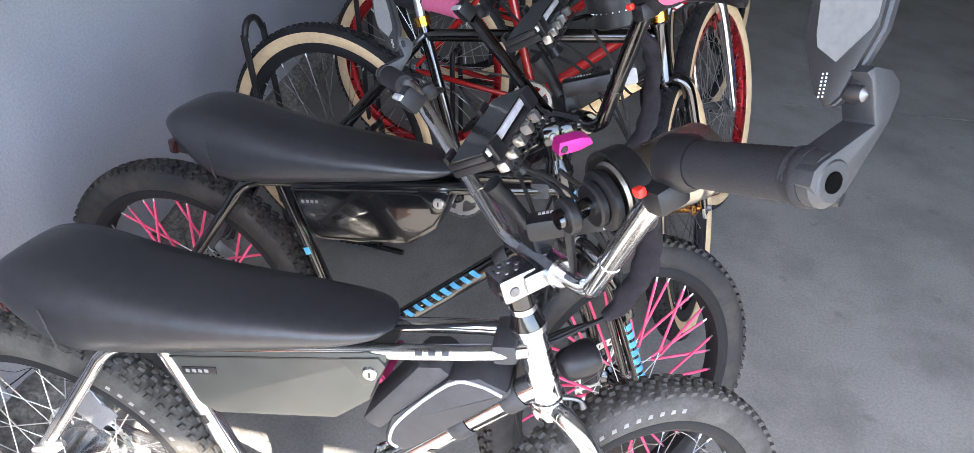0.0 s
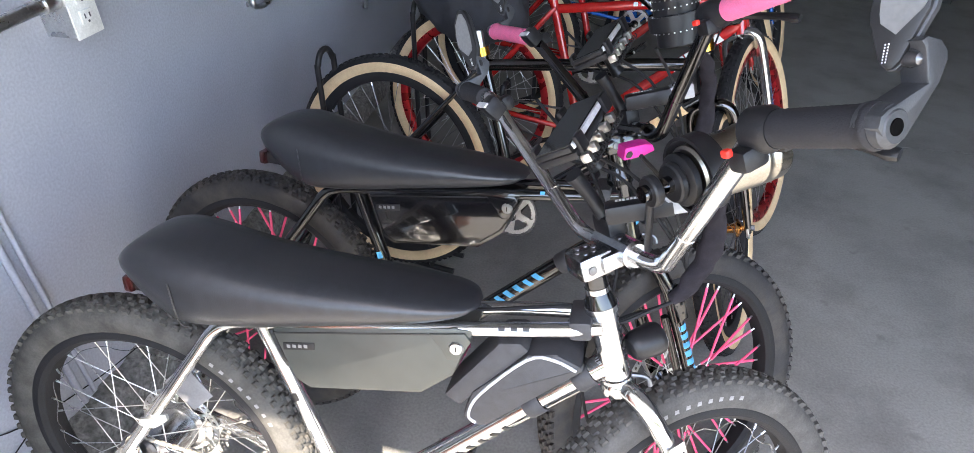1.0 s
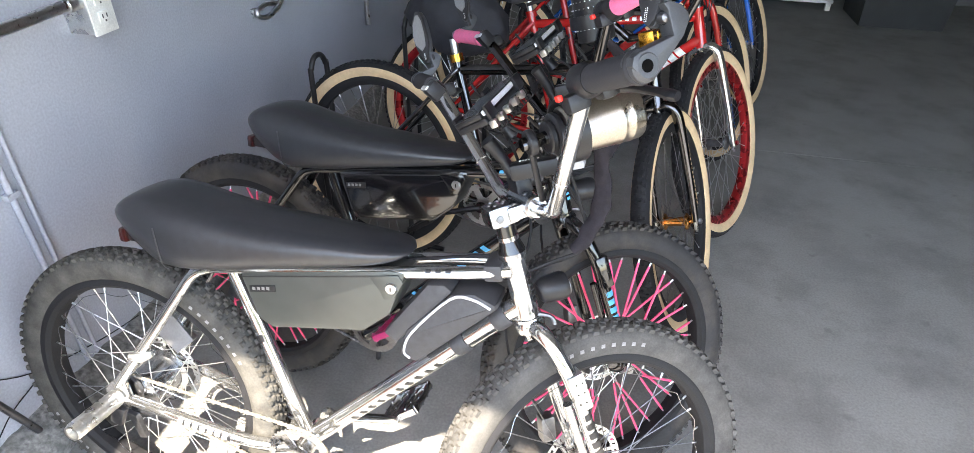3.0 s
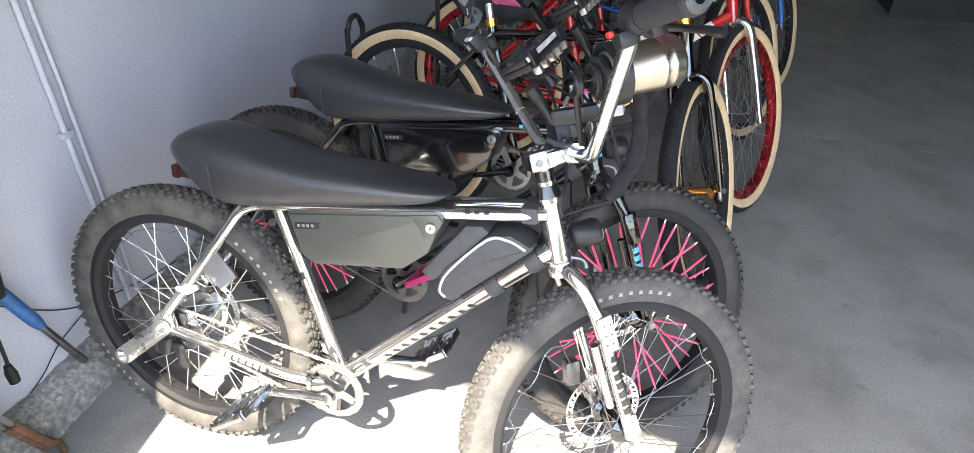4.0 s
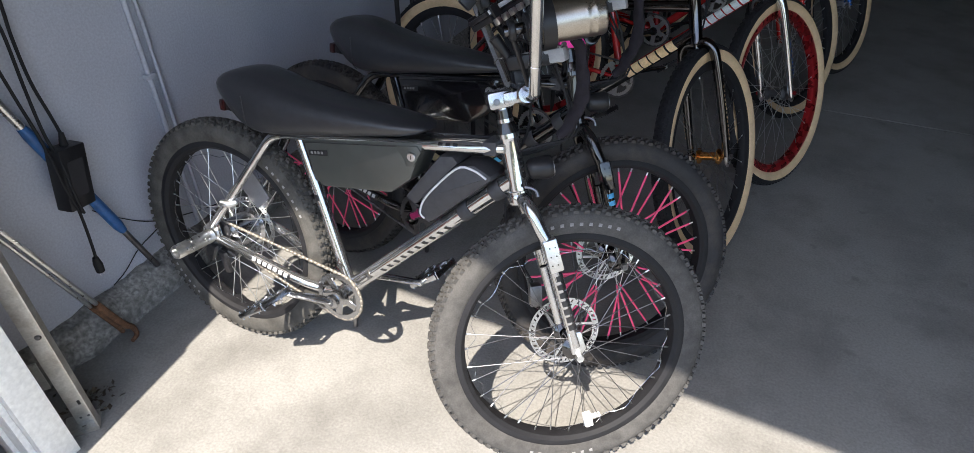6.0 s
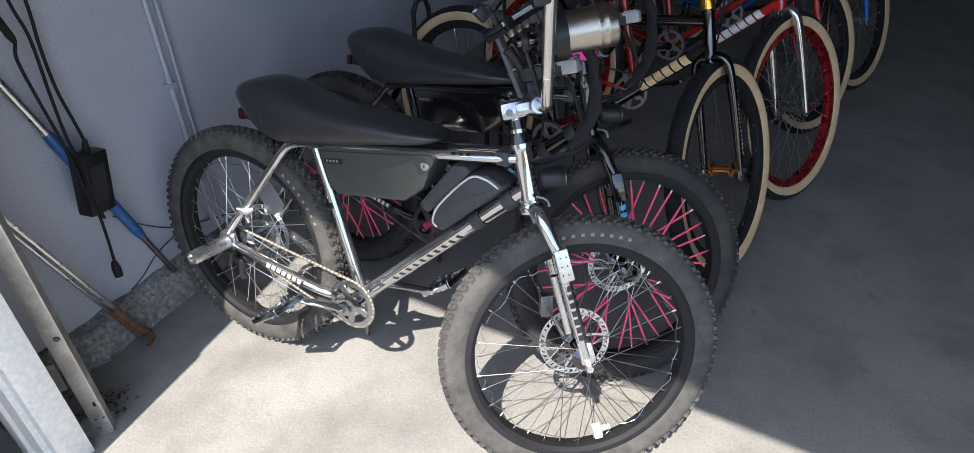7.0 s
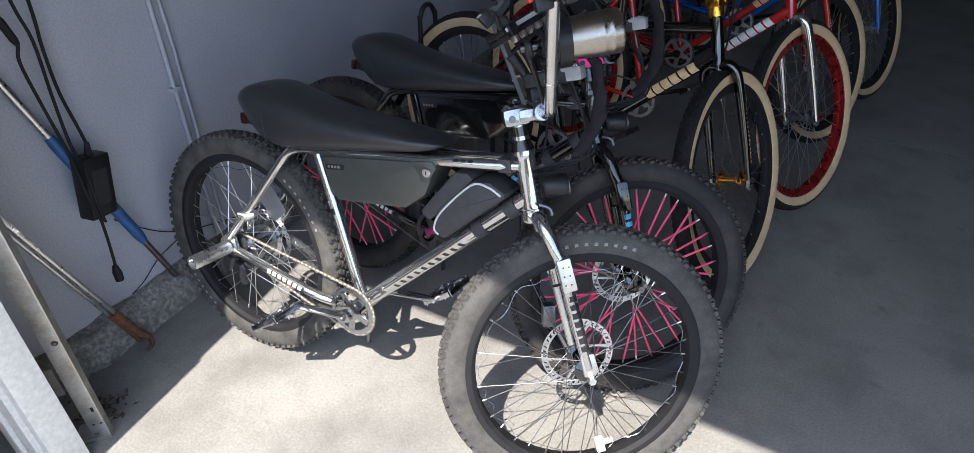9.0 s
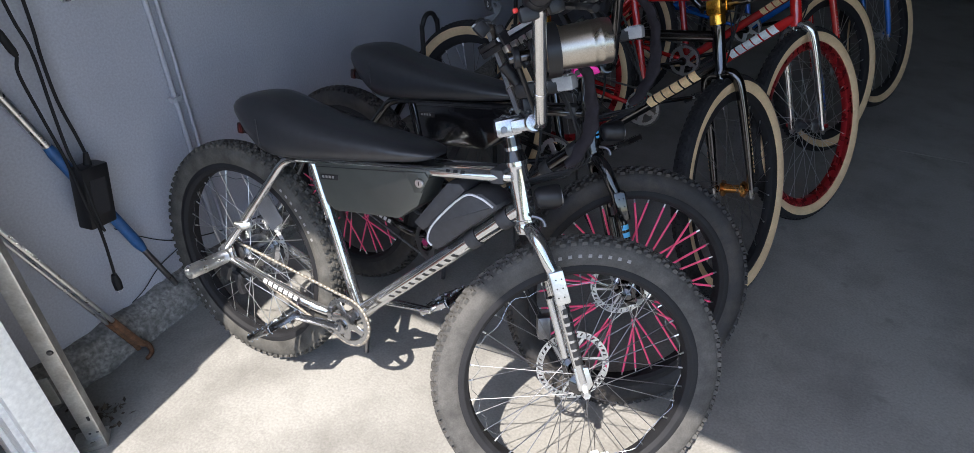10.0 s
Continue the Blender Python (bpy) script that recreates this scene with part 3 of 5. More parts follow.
def spoke_mesh(key, r, material):
    if key not in SPOKE:
        SPOKE[key] = mesh_of("spoke", sweep([(0, 0, 0), (0, 0, 1)], r, 6), material)
    return SPOKE[key]


def rotor_geo(r1, thick=0.0018, holes=36):
    g = lathe([(r1, -thick / 2), (r1, thick / 2), (r1 - 0.004, thick / 2), (r1 - 0.004, -thick / 2)], 60, True)
    g.add(lathe([(r1 - 0.012, -thick / 2), (r1 - 0.012, thick / 2), (r1 - 0.016, thick / 2), (r1 - 0.016, -thick / 2)], 60, True))
    for i in range(holes):
        a = 360 * i / holes
        g.add(box(0.012, thick, 0.0065 if i % 3 else 0.012, 0, m=pose(0, 0, 0, 0, a, 0) @ pose(r1 - 0.008, 0, 0, 0, 25, 0)))
    for i in range(6):
        g.add(box(r1 - 0.036, thick, 0.007, 0, m=pose(0, 0, 0, 0, 60 * i, 0) @ pose((r1 + 0.012) / 2, 0, 0.006, 0, 12, 0)))
    g.add(lathe([(0.022, -0.003), (0.022, 0.003), (0.028, 0.003), (0.028, -0.003)], 24, True))
    return g


def wheel(bike, name, m, kind, spec):
    """A wheel whose axle runs along y."""
    w = group(name, bike, m @ Matrix.Scale(0.962, 4))
    if kind == "fat":
        R, rr = 0.345, 0.268
        half = [(0.279, 0.022), (0.286, 0.028), (0.297, 0.0315), (0.309, 0.0330), (0.322, 0.0318), (0.332, 0.0255), (0.3375, 0.0145), (0.3395, 0.0)]
        prof = [(r, -y) for r, y in half] + [(r, y) for r, y in half[-2::-1]]
        ty = part("tyre", lathe(prof, 72, True), spec["tyre"], w, spec.get("tyre_label", ""))
        rows = [(0.006, 0.3388, 0.0043, 0.0058, 0.0), (-0.006, 0.3388, 0.0043, 0.0058, 0.5), (0.0160, 0.3365, 0.0042, 0.006, 0.25), (-0.0160, 0.3365, 0.0042, 0.006, 0.75), (0.0243, 0.3325, 0.0038, 0.0062, 0.0), (-0.0243, 0.3325, 0.0038, 0.0062, 0.5)]
        part("tread", knob_geo(R, rows, 84, 0.0064), spec["tyre"], w, sharp=30)
        rim = [(0.283, 0.026), (0.278, 0.0275), (0.269, 0.027), (0.260, 0.019), (0.257, 0.0)]
        # printed maker's mark as plain bars on the sidewall
        bar = SPOKE.setdefault("printed_bar", mesh_of("printed_bar", box(0.0085, 0.0010, 0.0080, 0.0004, 1), GREYDECAL))
        for side in (1, -1) if spec["tyre"] is not RUBBER else ():
            for b in range(2):
                for i in range(8):
                    a0 = (75 + 180 * b if side < 0 else 105 + 180 * b) + side * (i - 3.5) * 4.2
                    ob = new("printed_bar", bar)
                    ob.parent = ty
                    ob.matrix_basis = pose(0, 0, 0, 0, -a0, 0) @ pose(0.306, side * 0.0326, 0) @ pose(0, 0, 0, 0, 90, 0)
    else:
        R, rr = 0.372, 0.316
        tread = [(0.350, 0.0275), (0.360, 0.0235), (0.368, 0.014), (0.372, 0.0)]
        prof = [(r, -y) for r, y in tread] + [(r, y) for r, y in tread[-2::-1]]
        part("tyre", lathe(prof + [(0.345, 0.02), (0.345, -0.02)], 84, True), BLACKRUBBER, w)
        sw = [(0.3505, 0.0278), (0.342, 0.029), (0.330, 0.0265), (0.319, 0.020), (0.317, 0.013), (0.335, 0.012)]
        part("sidewall", lathe(sw, 84, True).add(lathe([(r, -y) for r, y in sw], 84, True)), spec.get("wall", TAN), w, "tan sidewall")
        rim = [(0.321, 0.017), (0.314, 0.0185), (0.300, 0.018), (0.288, 0.012), (0.285, 0.0)]
        # fine file tread
        rows = [(y, r, 0.004, 0.0055, o) for y, r, o in ((0.006, 0.3715, 0), (-0.006, 0.3715, 0.5), (0.016, 0.3665, 0.2), (-0.016, 0.3665, 0.7))]
        part("tread", knob_geo(R, rows, 100, 0.0016), BLACKRUBBER, w, sharp=30)
    prof = [(r, -y) for r, y in rim] + [(r, y) for r, y in rim[-2::-1]]
    part("rim", lathe(prof, 72, True), spec["rim"], w)
    hw = spec.get("hub_w", 0.05)
    hr = spec.get("hub_r", 0.018)
    fl = hr + 0.012
    part("hub", lathe([(0.006, -hw - 0.02), (0.008, -hw), (fl * 0.6, -hw + 0.002), (fl, -hw + 0.010), (fl, -hw + 0.014), (hr, -hw + 0.02), (hr * 0.92, 0), (hr, hw - 0.02), (fl, hw - 0.014), (fl, hw - 0.010), (fl * 0.6, hw - 0.002), (0.008, hw), (0.006, hw + 0.02)], 28), spec["hub"], w)
    inner = rim[-1][0] + 0.002
    n = spec.get("spokes", 36)
    key = spec["spoke_key"]
    me = spoke_mesh(key, 0.0011, spec["spoke"])
    thick = spoke_mesh(key + "_skin", 0.0031, spec["skin"]) if "skin" in spec else None
    nip = SPOKE.setdefault("nipple", mesh_of("nipple", cyl((0, 0, 0), (0, 0, 0.012), 0.0022, 6), ALLOY))
    for i in range(n):
        side = 1 if i % 2 else -1
        ah = 2 * math.pi * (i // 2) / (n / 2) + (0.17 if side > 0 else 0)
        cross = 0.95 if (i // 2) % 2 else -0.95
        if hr > 0.05:
            cross *= 0.45
        ar = 2 * math.pi * i / n
        ah2 = ar + cross
        a = Vector((math.cos(ah2) * fl * 0.94, side * (hw - 0.012), math.sin(ah2) * fl * 0.94))
        b = Vector((math.cos(ar) * inner, side * 0.004, math.sin(ar) * inner))
        ob = new("spoke", me)
        ob.parent = w
        L = (b - a).length
        mm = along(a, b)
        ob.matrix_basis = mm @ Matrix.Diagonal((1, 1, L, 1))
        if i % 2 == 0 or kind == "fat":
            o2 = new("nipple", nip)
            o2.parent = w
            o2.matrix_basis = along(b + (a - b).normalized() * 0.012, b)
        if thick:
            o3 = new("spoke_skin", thick)
            o3.parent = w
            o3.matrix_basis = mm @ Matrix.Translation((0, 0, L * 0.36)) @ Matrix.Diagonal((1, 1, L * 0.59, 1))
    if spec.get("rotor"):
        part("brake_rotor", rotor_geo(0.09), ALLOY, w, "pierced steel brake disc", pose(0, spec["rotor"], 0))
    if spec.get("card"):
        part("spoke_card", slab([(-0.045, -0.03), (0.035, -0.045), (0.05, 0.02), (-0.03, 0.045)], 0.0008, 0).at(pose(-0.02, 0.01, 0.165)), GREYCARD, w, "pale grey card between the spokes")
    if spec.get("wire"):
        pts = []
        rngw = random.Random(len(name))
        for i in range(56):
            a = 2 * math.pi * i / 56
            r = 0.243 + rngw.uniform(-0.010, 0.008)
            pts.append((r * math.cos(a), -0.012 + rngw.uniform(-0.006, 0.006), r * math.sin(a)))
        part("light_string", sweep(pts, 0.0006, 5, 2, True), POLISHED, w, "thin silver wire light string")
        if spec["wire"] > 1:
            part("light_battery", box(0.022, 0.02, 0.036, 0.004, m=pose(0, 0, 0, 0, 88, 0) @ pose(0.228, -0.012, 0) @ pose(0, 0, 0, 0, 90, 0)).add(box(0.03, 0.012, 0.008, 0.002, m=pose(0, 0, 0, 0, 88, 0) @ pose(0.228, -0.006, 0.02) @ pose(0, 0, 0, 0, 90, 0))), WHITEPL, w, "small white battery pack")
    return w


def chainring(parent, name, x, z, y, r, material, arms=5):
    g = Geo()
    n = 40
    prof = []
    for i in range(n * 2):
        a = math.pi * i / n
        rad = r + (0.002 if i % 2 else -0.002)
        prof.append((rad * math.cos(a), rad * math.sin(a)))
    k = len(prof)
    for yy in (-0.0015, 0.0015):
        for px, pz in prof:
            g.v.append(Vector((px, yy, pz)))
        for px, pz in prof:
            s = 0.80
            g.v.append(Vector((px * s, yy, pz * s)))
    for i in range(k):
        j = (i + 1) % k
        g.f += [(i, j, k + j, k + i), (2 * k + i, 2 * k + j, 3 * k + j, 3 * k + i), (i, j, 2 * k + j, 2 * k + i), (k + i, k + j, 3 * k + j, 3 * k + i)]
    for i in range(arms):
        g.add(box(r * 0.62, 0.003, r * 0.30, 0.0008, 1, m=pose(0, 0, 0, 0, 360 / arms * i + 20, 0) @ pose(r * 0.54, 0, 0)))
    g.add(lathe([(0.0, 0.002), (r * 0.36, 0.002), (r * 0.36, -0.002), (0, -0.002)], 24))
    return part(name, g.at(pose(x, y, z)), material, parent)


def crank(parent, x, z, y, ang, length, arm_mat, pedal_mat, side, label=""):
    """side -1: right. ang: degrees from straight ahead, upwards."""
    c, s = math.cos(radians(ang)), math.sin(radians(ang))
    tip = Vector((x + length * c, y + side * 0.012, z + length * s))
    a = part("crank_arm", sweep([(x, y, z), (x + 0.03 * c, y + side * 0.003, z + 0.03 * s), (tip.x, tip.y, tip.z)], [0.017, 0.013, 0.011], 10, 3, flat=0.75).add(lathe([(0.0, 0.009), (0.017, 0.008), (0.02, 0), (0.017, -0.008), (0, -0.009)], 20).at(pose(x, y, z))), arm_mat, parent, label)
    g = Geo()
    px, py, pz = tip.x, tip.y + side * 0.06, tip.z
    rot = pose(px, py, pz, 0, -36, 0)
    for yy in (-0.05, 0.05):
        g.add(box(0.095, 0.010, 0.016, 0.003, m=rot @ pose(0, yy, 0)))
    for xx in (-0.047, 0.047):
        g.add(box(0.008, 0.1, 0.016, 0.002, m=rot @ pose(xx, 0, 0)))
    for xx in (-0.022, 0.022):
        g.add(box(0.006, 0.095, 0.010, 0.001, m=rot @ pose(xx, 0, 0)))
    g.add(box(0.024, 0.1, 0.014, 0.005, m=rot))
    for xx in (-0.047, -0.022, 0.022, 0.047):
        for yy in (-0.045, -0.015, 0.015, 0.045):
            g.add(cyl((0, 0, -0.012), (0, 0, 0.012), 0.0018, 6).at(rot @ pose(xx, yy, 0)))
    part("pedal", g, pedal_mat, a)
    part("pedal_axle", cyl((tip.x, tip.y - side * 0.01, tip.z), (px, py - side * 0.04, pz), 0.006, 10), ALLOY, a)


def chain(parent, p_front, r_front, p_rear, r_rear, y, material):
    """A closed run of links over both sprockets."""
    f, r = Vector((p_front[0], y, p_front[1])), Vector((p_rear[0], y, p_rear[1]))
    d = (r - f)
    ang = math.atan2(d.z, d.x)
    pts = []
    off = math.acos((r_front - r_rear) / d.length)
    a0, a1 = ang + off, ang - off
    n = 40
    def on(c, rad, a):
        return Vector((c.x + rad * math.cos(a), y, c.z + rad * math.sin(a)))
    A, B = on(f, r_front, a1), on(r, r_rear, a1)
    C, D = on(r, r_rear, a0), on(f, r_front, a0)
    run = []
    def line(p, q):
        k = max(2, int((q - p).length / 0.0127))
        run.extend([p.lerp(q, i / k) for i in range(k)])
    def arc(c, rad, s, e):
        k = max(2, int(abs(e - s) * rad / 0.0127))
        run.extend([on(c, rad, s + (e - s) * i / k) for i in range(k)])
    line(A, B)
    arc(r, r_rear, a1, a0)
    line(C, D)
    arc(f, r_front, a0, a1 + 2 * math.pi)
    g = Geo()
    for i, p in enumerate(run):
        q = run[(i + 1) % len(run)]
        if (q - p).length < 1e-5:
            continue
        wdt = 0.0085 if i % 2 else 0.0064
        g.add(box(0.0085 if i % 2 else 0.0078, wdt, 0.0150, 0.0024, 1, m=along(p, q) @ pose(0, 0, 0.0064)))
    return part("chain", g, material, parent, "dusty bronze bicycle chain" if material is CHAIN else "")


SEAT_ROWS = ((0.045, 0.772, 0.780, 0.040), (0.054, 0.750, 0.794, 0.060), (0.078, 0.730, 0.808, 0.076), (0.118, 0.700, 0.815, 0.086), (0.166, 0.676, 0.811, 0.090), (0.228, 0.679, 0.800, 0.088), (0.303, 0.690, 0.790, 0.083), (0.389, 0.708, 0.785, 0.077), (0.474, 0.724, 0.784, 0.070), (0.541, 0.738, 0.782, 0.063), (0.588, 0.748, 0.780, 0.054), (0.615, 0.755, 0.775, 0.041), (0.626, 0.760, 0.768, 0.022))


def moto_seat(bike):
    g = Geo()
    rows = []
    for i in range(len(SEAT_ROWS) - 1):
        for j in range(4):
            a, b, c, d = SEAT_ROWS[max(i - 1, 0)], SEAT_ROWS[i], SEAT_ROWS[i + 1], SEAT_ROWS[min(i + 2, len(SEAT_ROWS) - 1)]
            t = j / 4
            rows.append([0.5 * (2 * q + (r - p) * t + (2 * p - 5 * q + 4 * r - s) * t * t + (3 * q - p - 3 * r + s) * t ** 3) for p, q, r, s in zip(a, b, c, d)])
    rows.append(SEAT_ROWS[-1])
    sec = ((-0.62, 0.0), (-0.80, 0.08), (-0.95, 0.35), (-1.0, 0.60), (-0.93, 0.80), (-0.76, 0.93), (-0.45, 0.985), (0, 1.0), (0.45, 0.985), (0.76, 0.93), (0.93, 0.80), (1.0, 0.60), (0.95, 0.35), (0.80, 0.08), (0.62, 0.0))
    k = len(sec)
    for x, z0, z1, wd in rows:
        for y, h in sec:
            lean = 0.012 * (h - 0.5)
            g.v.append(Vector((x + lean + 0.0018 * noise.noise((x * 12, y * 2, h * 3)), y * wd, z0 + h * (z1 - z0) + 0.0015 * noise.noise((x * 9, y * 3, h * 2)))))
    for i in range(len(rows) - 1):
        for j in range(k):
            a, b = i * k, (i + 1) * k
            g.f.append((a + j, a + (j + 1) % k, b + (j + 1) % k, b + j))
    g.f += [tuple(range(k)), tuple(range((len(rows) - 1) * k, len(rows) * k))]
    s = part("seat", g, VINYL, bike, "long padded black vinyl seat", sharp=60)
    for side in (-1, 1):
        pts = [(x + 0.0, side * wd * 0.985, z0 + 0.30 * (z1 - z0)) for x, z0, z1, wd in SEAT_ROWS[2:-1]]
        pts2 = [(0.165, side * 0.0942, 0.77), (0.17, side * 0.09, 0.70), (0.172, side * 0.074, 0.680)]
        part("seam", sweep(pts2, 0.0011, 5, 3), VINYL, s)
    return s


def grip_set(bike, S, side, grip_mat, lever_mat, u=0.392, mirror=False, throttle=True, out=0.0):
    """side -1: right (y negative); out: how far the controls sit out along the bar."""
    if out:
        a, b = Vector((0.058, side * (0.285 + out), u + 0.005)), Vector((0.0616, side * 0.411, u + 0.0144))
    else:
        a, b = Vector((0.046, side * 0.285, u)), Vector((0.046, side * 0.42, u + 0.022))
    d = b - a
    prof = [0.0165, 0.0172] + [0.0164 + (0.0006 if i % 2 else 0.0) for i in range(26)] + [0.0172, 0.0186, 0.0188, 0.0175]
    pts = [a.lerp(b, i / (len(prof) - 1)) for i in range(len(prof))]
    part("grip", sweep(pts, prof, 22), grip_mat, bike, "", S, sharp=60)
    yc = side * (0.262 + out * 1.05)
    dx = 0.010 if out else 0.0
    if throttle:
        part("throttle_collar", sweep([a - d * 0.34, a - d * 0.30, a - d * 0.10, a - d * 0.04, a], [0.0175, 0.021, 0.0215, 0.019, 0.0175], 22), PLASTIC, bike, "", S)
        sw = part("switch_pod", box(0.03, 0.022, 0.022, 0.006, m=pose(0.03 + dx, yc, u - 0.016)), PLASTIC, bike, "", S)
        part("red_button", box(0.008, 0.009, 0.008, 0.0025, m=pose(0.013 + dx, yc - side * 0.006, u - 0.006)), REDBTN, sw, "red handlebar button")
    # brake lever ahead of and under the grip
    part("lever_clamp", box(0.026, 0.026, 0.026, 0.008, m=pose(0.072 + dx, yc, u - 0.014)), lever_mat, bike, "", S)
    part("brake_lever", sweep([(0.080 + dx, yc, u - 0.018), (0.100 + dx, yc + side * 0.020, u - 0.026), (0.102 + dx, yc + side * 0.058, u - 0.031), (0.103 + dx, yc + side * 0.076, u - 0.035), (0.105 + dx, yc + side * 0.084, u - 0.037)], [0.007, 0.006, 0.0065, 0.0085, 0.007], 10, 4, flat=0.8), lever_mat, bike, "", S)
    if mirror:
        part("bar_end_cap", lathe([(0.0, 0.012), (0.012, 0.012), (0.0165, 0.008), (0.017, 0), (0.017, -0.012)], 24).at(Matrix.Translation(b) @ pose(0, 0, 0, 0, 0, 0 if side > 0 else 180)), MIRRORARM, bike, "", S)
    return b


ARM_EDGE = ((0.0445, 0.4118), (0.0490, 0.4195), (0.0560, 0.4215), (0.0990, 0.4238), (0.0990, 0.4500), (0.0955, 0.4565), (0.1025, 0.4572), (0.1159, 0.4495), (0.1216, 0.4398), (0.1211, 0.4331), (0.1105, 0.4203), (0.0751, 0.3971), (0.0695, 0.3936), (0.0590, 0.3945), (0.0490, 0.4020))
SHELL_EDGE = ((-0.001, 0.0), (-0.0065, 0.0068), (-0.0125, 0.034), (-0.0128, 0.042), (-0.0085, 0.068), (-0.002, 0.095), (0.006, 0.110), (0.018, 0.112), (0.030, 0.090), (0.0305, 0.066), (0.0285, 0.055), (0.0255, 0.040), (0.008, 0.005), (0.003, 0.0))
FACE_EDGE = ((0.005, 0.024), (-0.005, 0.033), (-0.0058, 0.040), (-0.0045, 0.060), (0.001, 0.088), (0.009, 0.103), (0.017, 0.104), (0.0265, 0.085), (0.027, 0.060), (0.0246, 0.0455), (0.0215, 0.040))


def bar_mirror(bike, S, end, side):
    """A flat cranked arm on the bar end, a ball joint and a six-sided mirror."""
    K = Matrix.Translation(end) @ Matrix.Diagonal((1, -side, 1, 1)) @ Matrix.Translation((-0.0616, 0.411, -0.4064))
    m = group("mirror", bike, S)
    part("mirror_arm", slab(ARM_EDGE, 0.0105, 0.0016).at(K @ pose(0, -0.4115, 0)), MIRRORARM, m, "grey metal mirror arm")
    # Raised black disc; the shade inside the hole is only its colour.
    part("arm_hole_disc", lathe([(0.0, 0.0), (0.0060, 0.0), (0.0064, 0.0005), (0.0064, 0.003)], 24).at(K @ pose(0.0605, -0.4244, 0.4068)), HOLE, m)
    n = Vector((-0.857, -0.299, 0.419) if side < 0 else (-0.75, 0.50, 0.38)).normalized()
    u = Vector((-n.y, n.x, 0.0)).normalized()
    v = n.cross(u)
    F = Matrix((u, -n, v)).transposed().to_4x4()
    F.translation = Vector((0.0848, -0.402, 0.4395)) - n * 0.006
    part("mirror_shell", slab(SHELL_EDGE, 0.006, 0.0022).at(K @ F), SHELLBLACK, m, "dark grey six-sided mirror shell")
    part("shell_edge", slab([(x * 1.04 + (0.0012 if x > 0 else -0.0004), z * 1.01 - 0.0008) for x, z in SHELL_EDGE], 0.0045, 0.001).at(K @ F @ pose(0, 0.0036, 0)), MIRRORARM, m)
    # Flat satin grey, set in place of a mirror finish.
    part("mirror_glass", slab(FACE_EDGE, 0.0006, 0.0).at(K @ F @ pose(0, -0.0062, 0)), FACEGREY, m, "plain flat grey mirror face")
    part("ball_joint", lathe([(0, 0.008), (0.0045, 0.006), (0.006, 0), (0.0045, -0.006), (0, -0.008)], 16).at(K @ pose(0.0975, -0.4120, 0.4425)), DARKSTEEL, m)
    part("joint_cup", lathe([(0.0, 0.004), (0.008, 0.004), (0.010, 0.0), (0.009, -0.004), (0.0, -0.005)], 18).at(K @ pose(0.1030, -0.4080, 0.4430, 0, 0, 60)), PLASTIC, m)
    for k in range(2):
        g = Geo()
        for i in range(7):
            g.add(box(0.0009, 0.0005, 0.0011, 0, m=K @ F @ pose(-0.0010 - 0.0022 * k + i * 0.0003, -0.0061, 0.0052 + i * 0.0021)))
        part("maker_mark", g, WHITEDECAL, m)


def phone_mount(bike, S, at, tilt, label):
    M = S @ Matrix.Translation(at) @ tilt
    p = group("phone_mount", bike, M)
    part("cradle", box(0.066, 0.136, 0.012, 0.004), PLASTIC, p)
    part("phone", box(0.060, 0.142, 0.010, 0.004, m=pose(0, 0, 0.012)), PLASTIC, p, label)
    part("metal_edge", box(0.005, 0.128, 0.009, 0.002, m=pose(0.031, 0, 0.013)), PIPING, p, "bright metal edge of the phone")
    part("screen", box(0.055, 0.136, 0.0015, 0.0005, 1, m=pose(0, 0, 0.0175)), SCREEN, p)
    for y in (-0.05, 0.05):
        for x in (-0.036, 0.036):
            part("clamp_jaw", box(0.008, 0.022, 0.026, 0.003, m=pose(x, y, 0.01)), PLASTIC, p)
    part("ball_stem", sweep([(0, 0, -0.006), (0, 0, -0.03), (0.005, 0, -0.06)], [0.014, 0.009, 0.014], 12, 3), PLASTIC, p)
    g = Geo()
    for i in range(5):
        g.add(box(0.016, 0.010, 0.014, 0.003, m=pose(0.038, -0.06 + i * 0.024, -0.010)))
    part("ratchet", g, ALLOY, p)
    part("spring_band", sweep([(0.042 + 0.004 * math.cos(i * 1.3), -0.07 + i * 0.0022, -0.022 + 0.004 * math.sin(i * 1.3)) for i in range(60)], 0.0014, 5), BLACKRUBBER, p)


def head_lamp(bike, S, at, tilt):
    M = S @ Matrix.Translation(at) @ tilt
    h = group("headlight", bike, M)
    part("lamp_body", box(0.034, 0.096, 0.028, 0.008), PLASTIC, h, "grey handlebar headlight")
    part("lamp_front", box(0.033, 0.042, 0.027, 0.005, m=pose(0, -0.052, 0.002)), LAMPGREY, h)
    g = Geo()
    for i in range(6):
        g.add(box(0.026, 0.0022, 0.003, 0, m=pose(0, -0.040 - i * 0.005, 0.0165)))
    part("cooling_fin", g, PIPING, h)
    gb = Geo()
    for i in range(7):
        gb.add(box(0.006, 0.0035, 0.0006, 0, m=pose(0.004, 0.030 - i * 0.005, 0.0143)))
    part("maker_mark", gb, WHITEDECAL, h)


